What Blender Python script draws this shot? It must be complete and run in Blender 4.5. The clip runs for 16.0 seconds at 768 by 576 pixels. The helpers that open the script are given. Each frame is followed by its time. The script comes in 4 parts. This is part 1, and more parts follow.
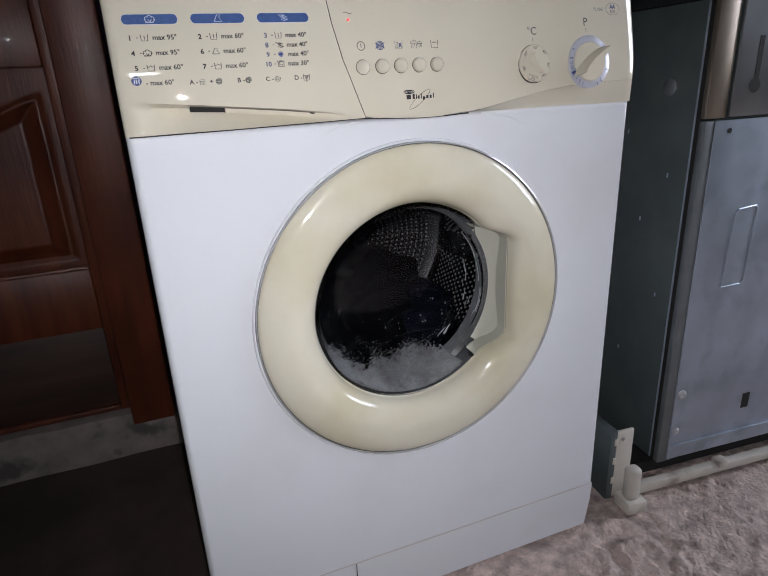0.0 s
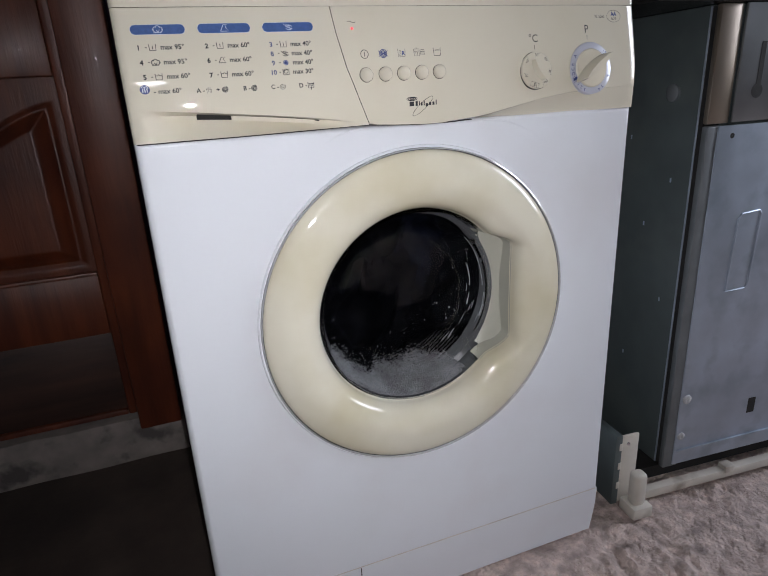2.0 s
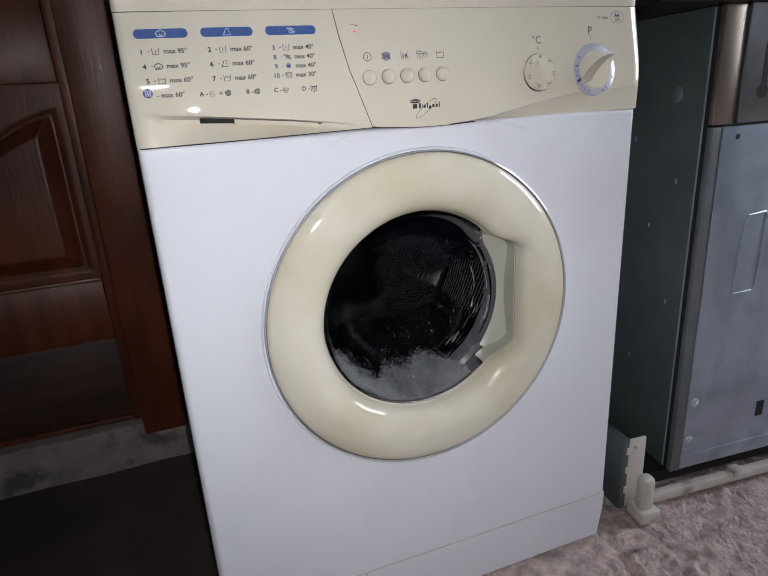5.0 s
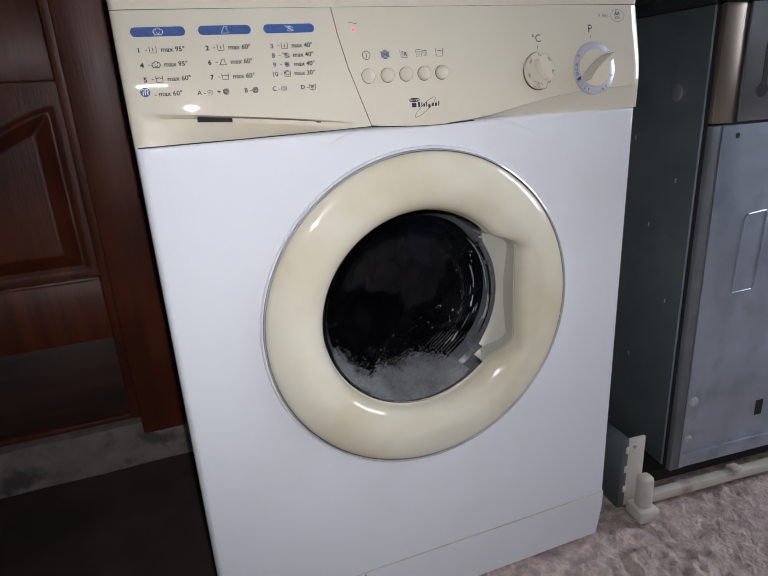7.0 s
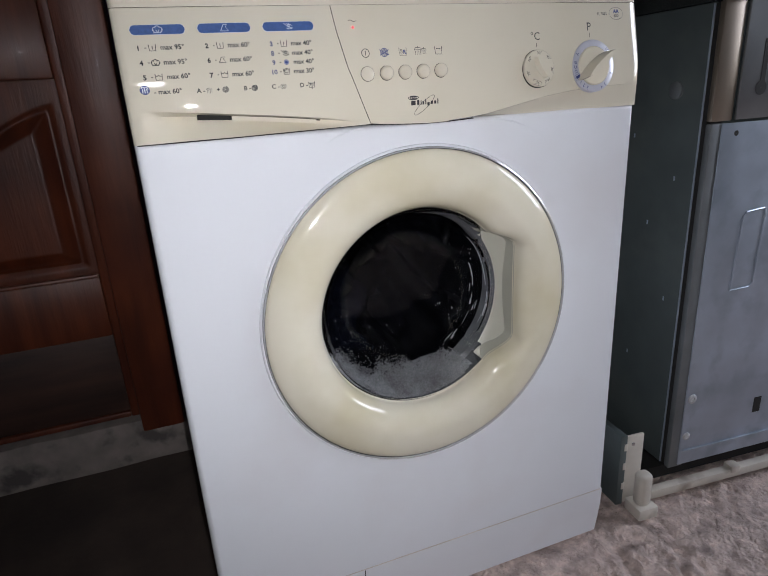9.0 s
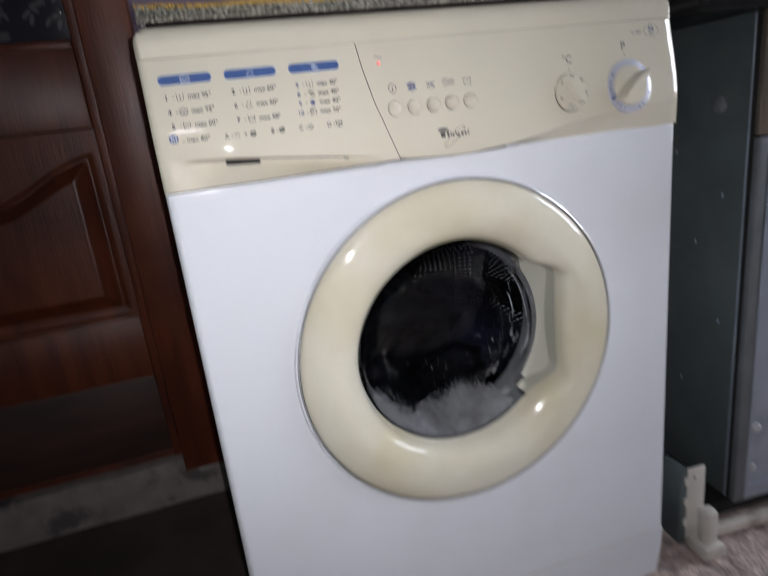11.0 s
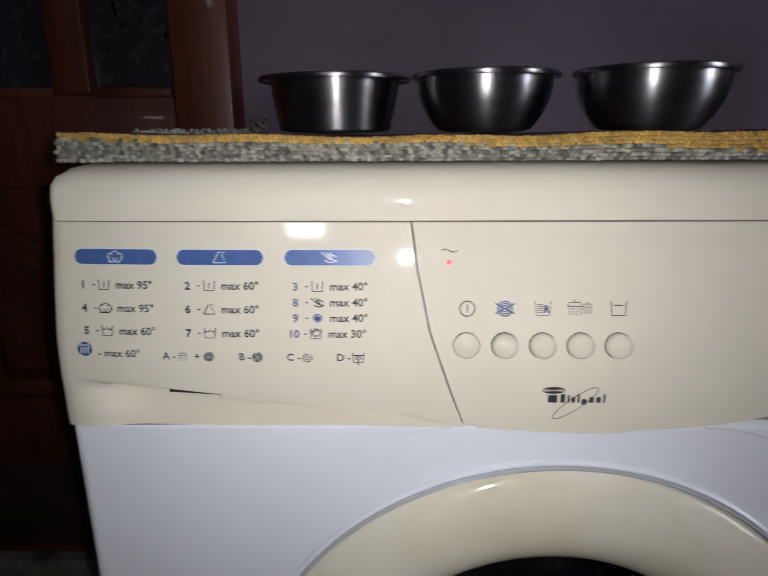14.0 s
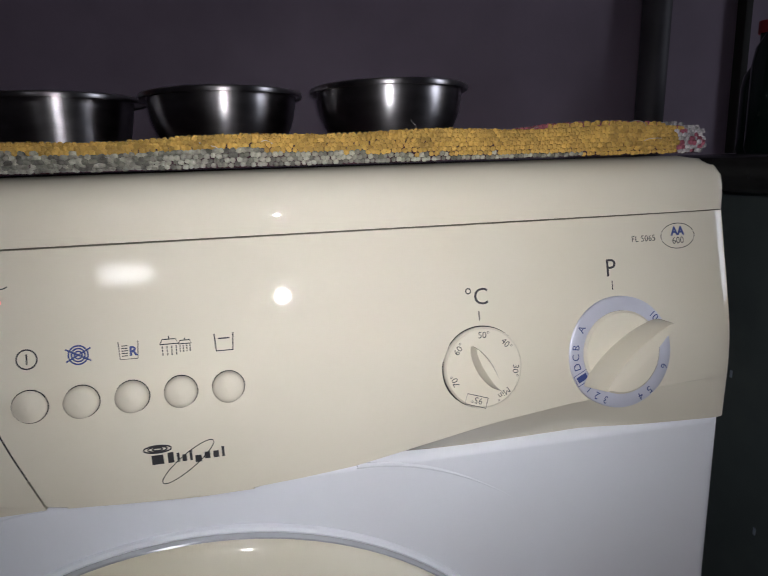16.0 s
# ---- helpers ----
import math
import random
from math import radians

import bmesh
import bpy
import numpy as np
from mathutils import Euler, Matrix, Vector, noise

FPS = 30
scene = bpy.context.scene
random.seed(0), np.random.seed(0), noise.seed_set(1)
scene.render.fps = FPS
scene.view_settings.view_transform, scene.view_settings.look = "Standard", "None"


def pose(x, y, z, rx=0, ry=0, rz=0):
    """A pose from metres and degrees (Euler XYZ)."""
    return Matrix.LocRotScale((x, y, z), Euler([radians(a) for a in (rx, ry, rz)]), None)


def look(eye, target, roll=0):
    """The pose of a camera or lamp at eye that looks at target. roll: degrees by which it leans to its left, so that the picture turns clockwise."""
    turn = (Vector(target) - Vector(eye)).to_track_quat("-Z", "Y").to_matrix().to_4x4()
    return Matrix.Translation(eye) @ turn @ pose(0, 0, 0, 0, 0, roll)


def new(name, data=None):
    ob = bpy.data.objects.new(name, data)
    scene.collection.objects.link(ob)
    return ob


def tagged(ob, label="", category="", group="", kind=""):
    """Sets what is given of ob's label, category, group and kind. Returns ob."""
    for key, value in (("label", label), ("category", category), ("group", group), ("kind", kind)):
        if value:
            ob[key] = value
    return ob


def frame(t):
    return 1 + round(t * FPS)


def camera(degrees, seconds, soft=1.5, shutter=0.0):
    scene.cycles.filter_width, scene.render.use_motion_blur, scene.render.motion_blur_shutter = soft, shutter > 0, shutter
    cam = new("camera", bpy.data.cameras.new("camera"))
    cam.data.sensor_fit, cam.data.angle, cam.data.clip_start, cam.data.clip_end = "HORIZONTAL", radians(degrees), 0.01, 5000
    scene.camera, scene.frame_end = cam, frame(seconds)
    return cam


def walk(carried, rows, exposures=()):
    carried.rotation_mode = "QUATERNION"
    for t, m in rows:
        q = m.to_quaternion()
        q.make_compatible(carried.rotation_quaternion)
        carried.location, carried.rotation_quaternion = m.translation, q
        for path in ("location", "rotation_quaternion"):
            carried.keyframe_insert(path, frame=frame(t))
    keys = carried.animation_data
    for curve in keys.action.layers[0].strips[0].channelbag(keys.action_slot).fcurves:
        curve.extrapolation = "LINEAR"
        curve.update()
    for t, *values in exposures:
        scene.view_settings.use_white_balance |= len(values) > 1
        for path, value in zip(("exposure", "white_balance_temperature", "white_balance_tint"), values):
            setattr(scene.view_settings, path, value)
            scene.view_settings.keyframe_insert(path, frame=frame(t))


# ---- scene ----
cam = camera(67.5, 16.0, soft=1.1, shutter=0.6)
PATH = [
    (0, (-0.275, -0.599, 0.723), (0.39, 1.157, 0.036), -2.7),
    (0.5, (-0.275, -0.6, 0.721), (0.38, 1.161, 0.037), -2.9),
    (1, (-0.273, -0.601, 0.721), (0.383, 1.161, 0.038), -3.2),
    (1.5, (-0.275, -0.605, 0.721), (0.38, 1.159, 0.045), -3.0),
    (2, (-0.275, -0.607, 0.723), (0.373, 1.164, 0.058), -3.0),
    (2.5, (-0.277, -0.609, 0.723), (0.374, 1.162, 0.061), -3.1),
    (3, (-0.277, -0.61, 0.724), (0.376, 1.166, 0.074), -3.2),
    (3.5, (-0.276, -0.606, 0.724), (0.375, 1.171, 0.078), -3.2),
    (4, (-0.274, -0.605, 0.721), (0.365, 1.178, 0.08), -3.4),
    (6.5, (-0.274, -0.604, 0.72), (0.362, 1.173, 0.058), -3.4),
    (7, (-0.273, -0.602, 0.721), (0.366, 1.176, 0.066), -3.4),
    (7.5, (-0.276, -0.603, 0.722), (0.359, 1.175, 0.061), -3.4),
    (8, (-0.275, -0.601, 0.722), (0.366, 1.174, 0.06), -3.4),
    (10.5, (-0.27, -0.608, 0.719), (0.367, 1.17, 0.061), -3.4),
    (11, (-0.262, -0.584, 0.729), (0.267, 1.258, 0.157), -6.7),
    (11.2, (-0.276, -0.549, 0.75), (0.285, 1.308, 0.261), -7.9),
    (11.5, (-0.285, -0.488, 0.784), (0.444, 1.284, 0.21), -6.8),
    (12, (-0.233, -0.336, 0.807), (0.281, 1.521, 0.271), -7.3),
    (12.2, (-0.211, -0.318, 0.821), (0.293, 1.538, 0.273), -6.9),
    (12.5, (-0.178, -0.307, 0.835), (-0.02, 1.62, 0.326), -2.8),
    (12.6, (-0.153, -0.31, 0.828), (-0.199, 1.641, 0.39), -1.6),
    (13, (-0.12, -0.311, 0.846), (-0.283, 1.599, 0.276), 0.1),
    (13.5, (-0.113, -0.307, 0.851), (-0.174, 1.619, 0.314), -0.1),
    (14, (-0.103, -0.307, 0.85), (-0.137, 1.62, 0.314), -0.3),
    (14.5, (-0.045, -0.297, 0.846), (0.031, 1.636, 0.339), -0.5),
    (15, (0.015, -0.272, 0.831), (0.303, 1.655, 0.38), -0.6),
    (15.5, (0.049, -0.268, 0.83), (0.454, 1.648, 0.423), -1.6),
    (16, (0.043, -0.268, 0.832), (0.43, 1.648, 0.408), -1.9),
]
EXPOSURE = [(0.0, 0.25), (10.5, 0.25), (11.0, 0.2), (11.5, 0.08), (12.0, -0.8), (12.5, -1.25), (13.0, -1.32), (13.5, -1.25), (14.0, -1.25), (14.5, -1.25), (15.0, -1.6), (15.5, -1.63), (16.0, -1.65)]
walk(cam, [(t, look(eye, target, roll)) for t, eye, target, roll in PATH], EXPOSURE)

# ---- world and light ----
world = bpy.data.worlds.new("world")
scene.world = world
world.use_nodes = True
wn = world.node_tree.nodes
sky = wn.new("ShaderNodeTexSky")
sky.sky_type, sky.sun_disc, sky.sun_elevation, sky.sun_rotation = "NISHITA", False, radians(25), radians(70)
wn["Background"].inputs[1].default_value = 0.1
world.node_tree.links.new(sky.outputs[0], wn["Background"].inputs[0])


def window_light(name, place, target, width, height, power, colour):
    data = bpy.data.lights.new(name, "AREA")
    data.shape, data.size, data.size_y, data.energy, data.color = "RECTANGLE", width, height, power, colour
    ob = new(name, data)
    ob.matrix_world = look(place, target)
    return ob


# daylight in the opening on the right and in the small window behind the viewer
window_light("daylight_east", (2.33, -0.75, 1.25), (0.0, -0.75, 0.9), 0.50, 1.0, 24.0, (0.82, 0.86, 1.0))
window_light("daylight_south", (-0.62, -2.52, 1.52), (-0.6, 0.0, 1.3), 0.23, 0.085, 2.3, (0.95, 0.95, 1.0))


# ---- materials ----
def material(name, colour, rough=0.5, metal=0.0, noise_scale=0.0, amount=0.15, bump=0.0, bump_scale=200.0, stretch=(1, 1, 1), coat=0.0, second=None, second_scale=6.0, second_lo=0.5, second_hi=0.7, island=0.0, rough_var=0.0, bump_depth=0.002):
    m = bpy.data.materials.new(name)
    m.use_nodes = True
    nt = m.node_tree
    b = nt.nodes["Principled BSDF"]
    b.inputs["Base Color"].default_value = (*colour, 1)
    b.inputs["Roughness"].default_value, b.inputs["Metallic"].default_value, b.inputs["Coat Weight"].default_value = rough, metal, coat
    co = nt.nodes.new("ShaderNodeTexCoord")
    mp = nt.nodes.new("ShaderNodeMapping")
    mp.inputs["Scale"].default_value = stretch
    nt.links.new(co.outputs["Object"], mp.inputs[0])
    out = None
    if noise_scale:
        n = nt.nodes.new("ShaderNodeTexNoise")
        n.inputs["Scale"].default_value, n.inputs["Detail"].default_value = noise_scale, 6.0
        nt.links.new(mp.outputs[0], n.inputs["Vector"])
        r = nt.nodes.new("ShaderNodeMapRange")
        r.inputs[1].default_value, r.inputs[2].default_value, r.inputs[3].default_value, r.inputs[4].default_value = 0.3, 0.7, 1 - amount, 1 + amount
        nt.links.new(n.outputs[0], r.inputs[0])
        mul = nt.nodes.new("ShaderNodeVectorMath")
        mul.operation = "SCALE"
        mul.inputs[0].default_value = colour
        nt.links.new(r.outputs[0], mul.inputs["Scale"])
        out = mul.outputs[0]
        if rough_var:
            r2 = nt.nodes.new("ShaderNodeMapRange")
            r2.inputs[1].default_value, r2.inputs[2].default_value, r2.inputs[3].default_value, r2.inputs[4].default_value = 0.3, 0.7, rough - rough_var, rough + rough_var
            nt.links.new(n.outputs[0], r2.inputs[0])
            nt.links.new(r2.outputs[0], b.inputs["Roughness"])
    if second:
        n2 = nt.nodes.new("ShaderNodeTexNoise")
        n2.inputs["Scale"].default_value, n2.inputs["Detail"].default_value = second_scale, 4.0
        nt.links.new(co.outputs["Object"], n2.inputs["Vector"])
        r3 = nt.nodes.new("ShaderNodeMapRange")
        r3.inputs[1].default_value, r3.inputs[2].default_value = second_lo, second_hi
        nt.links.new(n2.outputs[0], r3.inputs[0])
        mix = nt.nodes.new("ShaderNodeMix")
        mix.data_type = "RGBA"
        mix.inputs[6].default_value = (*colour, 1)
        if out:
            nt.links.new(out, mix.inputs[6])
        mix.inputs[7].default_value = (*second, 1)
        nt.links.new(r3.outputs[0], mix.inputs[0])
        out = mix.outputs[2]
    if island:
        info = nt.nodes.new("ShaderNodeObjectInfo")
        geo = nt.nodes.new("ShaderNodeNewGeometry")
        add = nt.nodes.new("ShaderNodeMath")
        nt.links.new(info.outputs["Random"], add.inputs[0])
        nt.links.new(geo.outputs["Random Per Island"], add.inputs[1])
        fr = nt.nodes.new("ShaderNodeMath")
        fr.operation = "FRACT"
        nt.links.new(add.outputs[0], fr.inputs[0])
        r4 = nt.nodes.new("ShaderNodeMapRange")
        r4.inputs[3].default_value, r4.inputs[4].default_value = 1 - island, 1 + island
        nt.links.new(fr.outputs[0], r4.inputs[0])
        sc = nt.nodes.new("ShaderNodeVectorMath")
        sc.operation = "SCALE"
        sc.inputs[0].default_value = colour
        if out:
            nt.links.new(out, sc.inputs[0])
        nt.links.new(r4.outputs[0], sc.inputs["Scale"])
        out = sc.outputs[0]
    if out:
        nt.links.new(out, b.inputs["Base Color"])
    if bump:
        nb = nt.nodes.new("ShaderNodeTexNoise")
        nb.inputs["Scale"].default_value, nb.inputs["Detail"].default_value = bump_scale, 4.0
        nt.links.new(mp.outputs[0], nb.inputs["Vector"])
        bp = nt.nodes.new("ShaderNodeBump")
        bp.inputs["Strength"].default_value, bp.inputs["Distance"].default_value = bump, bump_depth
        nt.links.new(nb.outputs[0], bp.inputs["Height"])
        nt.links.new(bp.outputs[0], b.inputs["Normal"])
    return m


def glowing(name, colour, strength):
    m = material(name, colour, 0.3)
    b = m.node_tree.nodes["Principled BSDF"]
    b.inputs["Emission Color"].default_value, b.inputs["Emission Strength"].default_value = (*colour, 1), strength
    return m


def clear(name, colour, rough, ior):
    m = material(name, colour, rough)
    b = m.node_tree.nodes["Principled BSDF"]
    b.inputs["Transmission Weight"].default_value, b.inputs["IOR"].default_value = 1.0, ior
    return m


CREAM = material("cream_plastic", (0.68, 0.635, 0.52), 0.03, noise_scale=5, amount=0.03, bump=0.008, bump_scale=900, second=(0.63, 0.575, 0.44), second_scale=7, second_lo=0.5, second_hi=0.95)
RING = material("yellowed_plastic", (0.73, 0.69, 0.565), 0.08, noise_scale=4, amount=0.03, second=(0.56, 0.50, 0.31), second_scale=6, second_lo=0.46, second_hi=0.8)
ENAMEL = material("white_enamel", (0.75, 0.77, 0.81), 0.13, noise_scale=3, amount=0.025, bump=0.012, bump_scale=350, second=(0.66, 0.63, 0.645), second_scale=4.5, second_lo=0.5, second_hi=0.95)
ENAMEL.node_tree.nodes["Principled BSDF"].inputs["Specular IOR Level"].default_value = 0.35
DARK = material("dark_gap", (0.012, 0.011, 0.01), 0.8)
INK = material("dark_print", (0.022, 0.022, 0.024), 0.5)
BLUE = material("blue_print", (0.055, 0.11, 0.29), 0.35, noise_scale=300, amount=0.12)
NAVY = material("navy_print", (0.03, 0.05, 0.19), 0.45)
PALE = material("pale_print", (0.62, 0.66, 0.74), 0.4)
SILVER = material("silver_band", (0.52, 0.53, 0.60), 0.3, 0.15, noise_scale=60, amount=0.06)
CHROME = material("chrome", (0.7, 0.7, 0.72), 0.12, 1.0)
TRIM = material("pale_trim", (0.64, 0.65, 0.67), 0.14, 0.45)
HOLE_GLINT = material("hole_glints", (0.22, 0.225, 0.24), 0.3, 0.2)
STEEL = material("dull_stainless_steel", (0.54, 0.52, 0.53), 0.32, 1.0, noise_scale=30, amount=0.14, stretch=(1, 1, 2.5), rough_var=0.02)
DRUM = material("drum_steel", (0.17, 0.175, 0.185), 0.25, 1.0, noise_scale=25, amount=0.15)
RUBBER = material("grey_rubber", (0.06, 0.063, 0.067), 0.2, noise_scale=30, amount=0.2)
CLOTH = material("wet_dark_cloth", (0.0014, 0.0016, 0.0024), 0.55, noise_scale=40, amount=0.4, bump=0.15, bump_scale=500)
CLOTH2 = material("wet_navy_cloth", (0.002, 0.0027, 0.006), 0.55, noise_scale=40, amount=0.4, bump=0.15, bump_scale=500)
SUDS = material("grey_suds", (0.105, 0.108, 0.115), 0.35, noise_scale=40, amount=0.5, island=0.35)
WOOD = material("red_brown_stained_wood", (0.118, 0.029, 0.0115), 0.42, noise_scale=9, amount=0.42, stretch=(4, 4, 0.45), bump=0.25, bump_scale=60, coat=0.08, second=(0.05, 0.013, 0.008), second_scale=5, second_lo=0.45, second_hi=0.75)
WALL = material("mauve_plaster", (0.205, 0.160, 0.212), 0.75, noise_scale=4, amount=0.2, bump=0.3, bump_scale=45, second=(0.125, 0.102, 0.140), second_scale=2.5, second_lo=0.5, second_hi=0.8)
CONCRETE = material("rough_concrete", (0.58, 0.465, 0.415), 0.9, noise_scale=60, amount=0.3, bump=1.0, bump_scale=150, bump_depth=0.008, second=(0.30, 0.235, 0.21), second_scale=26, second_lo=0.52, second_hi=0.72)
SILL = material("whitewashed_sill", (0.22, 0.19, 0.175), 0.85, noise_scale=25, amount=0.2, bump=0.5, bump_scale=60, second=(0.09, 0.08, 0.075), second_scale=14, second_lo=0.58, second_hi=0.68)
DARK_FLOOR = material("dark_brown_floor", (0.055, 0.040, 0.032), 0.85, noise_scale=9, amount=0.3, bump=0.4, bump_scale=80, second=(0.035, 0.026, 0.022), second_scale=4)
GALV = material("galvanised_steel", (0.46, 0.525, 0.62), 0.42, 0.55, noise_scale=12, amount=0.14, second=(0.36, 0.42, 0.50), second_scale=18, rough_var=0.08)
GALV2 = material("dull_galvanised_flange", (0.20, 0.215, 0.225), 0.55, 0.5, noise_scale=14, amount=0.2)
SIDE = material("grey_green_painted_steel", (0.095, 0.115, 0.115), 0.4, 0.2, noise_scale=10, amount=0.15, second=(0.12, 0.14, 0.135), second_scale=9)
SCREW = material("zinc_screw", (0.60, 0.61, 0.62), 0.5, 0.4, noise_scale=200, amount=0.2)
STAINLESS = material("dark_stainless_sheet", (0.36, 0.38, 0.39), 0.36, 0.85, noise_scale=12, amount=0.15, rough_var=0.05)
BRASSY = material("brownish_stainless", (0.30, 0.25, 0.20), 0.35, 0.7, noise_scale=20, amount=0.15, stretch=(1, 1, 0.3))
STONE = material("black_stone", (0.012, 0.012, 0.012), 0.25, noise_scale=90, amount=0.4)
STAND = material("white_stand_plastic", (0.62, 0.58, 0.51), 0.4, noise_scale=14, amount=0.12, second=(0.36, 0.31, 0.26), second_scale=16, second_lo=0.58, second_hi=0.75)
YARN_Y = material("yellow_rag_yarn", (0.46, 0.285, 0.065), 0.85, noise_scale=60, amount=0.2, bump=0.6, bump_scale=900, island=0.22)
YARN_G = material("grey_rag_yarn", (0.215, 0.21, 0.175), 0.85, noise_scale=260, amount=0.5, bump=0.6, bump_scale=900, island=0.6)
YARN_P = material("pink_rag_yarn", (0.26, 0.07, 0.10), 0.85, noise_scale=60, amount=0.3, bump=0.6, bump_scale=900, island=0.3)
YARN_W = material("white_rag_yarn", (0.36, 0.34, 0.35), 0.85, noise_scale=90, amount=0.4, bump=0.6, bump_scale=900, island=0.3)
YARN_M = material("maroon_rag_yarn", (0.05, 0.018, 0.028), 0.9, noise_scale=60, amount=0.3, bump=0.6, bump_scale=900, island=0.3)
# dark base colour stands in for a room with little light
UNLIT_ROOM = material("unlit_room_mauve", (0.05, 0.045, 0.052), 0.8, noise_scale=4, amount=0.1)
TORCH = glowing("torch_glow", (0.955, 0.95, 1.0), 30000.0)
LED = glowing("red_lamp", (1.0, 0.12, 0.13), 1.1)


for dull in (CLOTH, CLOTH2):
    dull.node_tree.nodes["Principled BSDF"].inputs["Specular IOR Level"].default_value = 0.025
# brushed round the bowl, so that highlights stretch up and down
brushed = STEEL.node_tree.nodes["Principled BSDF"]
brushed.inputs["Anisotropic"].default_value, brushed.inputs["Anisotropic Rotation"].default_value = 0.75, 0.25
way_round = STEEL.node_tree.nodes.new("ShaderNodeTangent")
way_round.direction_type, way_round.axis = "RADIAL", "Z"
STEEL.node_tree.links.new(way_round.outputs[0], brushed.inputs["Tangent"])


# ---- mesh helpers ----
def part(name, bm, mat, parent=None, label="", smooth=True):
    me = bpy.data.meshes.new(name)
    bmesh.ops.recalc_face_normals(bm, faces=bm.faces[:])
    bm.to_mesh(me)
    bm.free()
    me.materials.append(mat)
    if smooth:
        me.polygons.foreach_set("use_smooth", [True] * len(me.polygons))
        me.set_sharp_from_angle(angle=radians(38))
    ob = new(name, me)
    ob.parent = parent
    if label:
        tagged(ob, label)
    return ob


def thing(name, place, label, category, group="", kind=""):
    ob = new(name)
    ob.matrix_world = pose(*place)
    bpy.context.view_layer.update()
    return tagged(ob, label, category, group, kind)


def box(x0, x1, y0, y1, z0, z1, bevel=0.0, segments=2, bm=None, turn=0.0):
    bm = bm or bmesh.new()
    made = bmesh.ops.create_cube(bm, size=1.0)["verts"]
    bmesh.ops.scale(bm, verts=made, vec=(x1 - x0, y1 - y0, z1 - z0))
    if bevel:
        edges = list({e for v in made for e in v.link_edges})
        made = bmesh.ops.bevel(bm, geom=edges, offset=bevel, segments=segments, profile=0.5, affect="EDGES")["verts"]
    bmesh.ops.translate(bm, verts=made, vec=((x0 + x1) / 2, (y0 + y1) / 2, (z0 + z1) / 2))
    return bm


def lathe(profile, steps=96, centre=(0, 0, 0), bm=None, axis="y", fix=None, close=False):
    """Turns (radius, height) pairs round an axis through centre; fix(angle, radius, height) may change a pair."""
    bm = bm or bmesh.new()
    cx, cy, cz = centre
    rings = []
    for i in range(steps):
        a = 2 * math.pi * i / steps
        ring = []
        for r, h in profile:
            if fix:
                r, h = fix(a, r, h)
            if axis == "y":
                ring.append(bm.verts.new((cx + r * math.cos(a), cy + h, cz + r * math.sin(a))))
            else:
                ring.append(bm.verts.new((cx + r * math.cos(a), cy + r * math.sin(a), cz + h)))
        rings.append(ring)
    n = len(profile)
    for i in range(steps):
        p, q = rings[i], rings[(i + 1) % steps]
        for j in range(n if close else n - 1):
            k = (j + 1) % n
            bm.faces.new((p[j], q[j], q[k], p[k]))
    return bm


def grid(columns, bm=None):
    """A sheet through rows of points."""
    bm = bm or bmesh.new()
    vs = [[bm.verts.new(p) for p in c] for c in columns]
    for a, b in zip(vs, vs[1:]):
        for j in range(len(a) - 1):
            bm.faces.new((a[j], b[j], b[j + 1], a[j + 1]))
    return bm


def tube(points, radius, sides=8, bm=None, closed=False):
    bm = bm or bmesh.new()
    pts = [Vector(p) for p in points]
    n = len(pts)
    rings = []
    for i, p in enumerate(pts):
        a = pts[(i - 1) % n] if (closed or i > 0) else p
        b = pts[(i + 1) % n] if (closed or i < n - 1) else p
        d = (b - a).normalized()
        u = d.cross(Vector((0, 0, 1)) if abs(d.z) < 0.9 else Vector((1, 0, 0))).normalized()
        w = d.cross(u)
        rings.append([bm.verts.new(p + radius * (math.cos(2 * math.pi * k / sides) * u + math.sin(2 * math.pi * k / sides) * w)) for k in range(sides)])
    for i in range(n if closed else n - 1):
        p, q = rings[i], rings[(i + 1) % n]
        for k in range(sides):
            bm.faces.new((p[k], p[(k + 1) % sides], q[(k + 1) % sides], q[k]))
    if not closed:
        bm.faces.new(rings[0][::-1])
        bm.faces.new(rings[-1])
    return bm


# ---- the room ----
WALL_Y = 0.575


def structure(name, bm, mat, label, category, smooth=False):
    return tagged(part(name, bm, mat, None, "", smooth), label, category, kind="structure")


def rough_floor():
    bm = bmesh.new()
    xs = [-0.25, 0.0, 0.15] + [0.25 + 0.0045 * i for i in range(153)] + [1.1, 1.5, 2.4]
    ys = [-2.6, -1.5, -0.9, -0.6] + [-0.40 + 0.0045 * i for i in range(112)] + [0.2, 0.4, 0.7]
    vs = [[bm.verts.new((x, y, 0.0)) for y in ys] for x in xs]
    for i in range(len(xs) - 1):
        for j in range(len(ys) - 1):
            bm.faces.new((vs[i][j], vs[i + 1][j], vs[i + 1][j + 1], vs[i][j + 1]))
    for v in bm.verts:
        p = Vector((v.co.x * 1.4, v.co.y, 0))
        ridge = 1 - 2.2 * abs(noise.noise(p * 20))
        worn = max(0.0, min(1.0, 0.5 + 1.6 * noise.noise(p * 6 + Vector((4, 1, 0)))))
        v.co.z = -0.009 + 0.004 * noise.noise(p * 11) + (0.35 + worn) * (0.0045 * ridge + 0.0042 * noise.noise(p * 44) + 0.0030 * noise.noise(p * 90) - 0.006 * max(0.0, noise.noise(p * 30 + Vector((9, 2, 5))) - 0.18))
    return bm


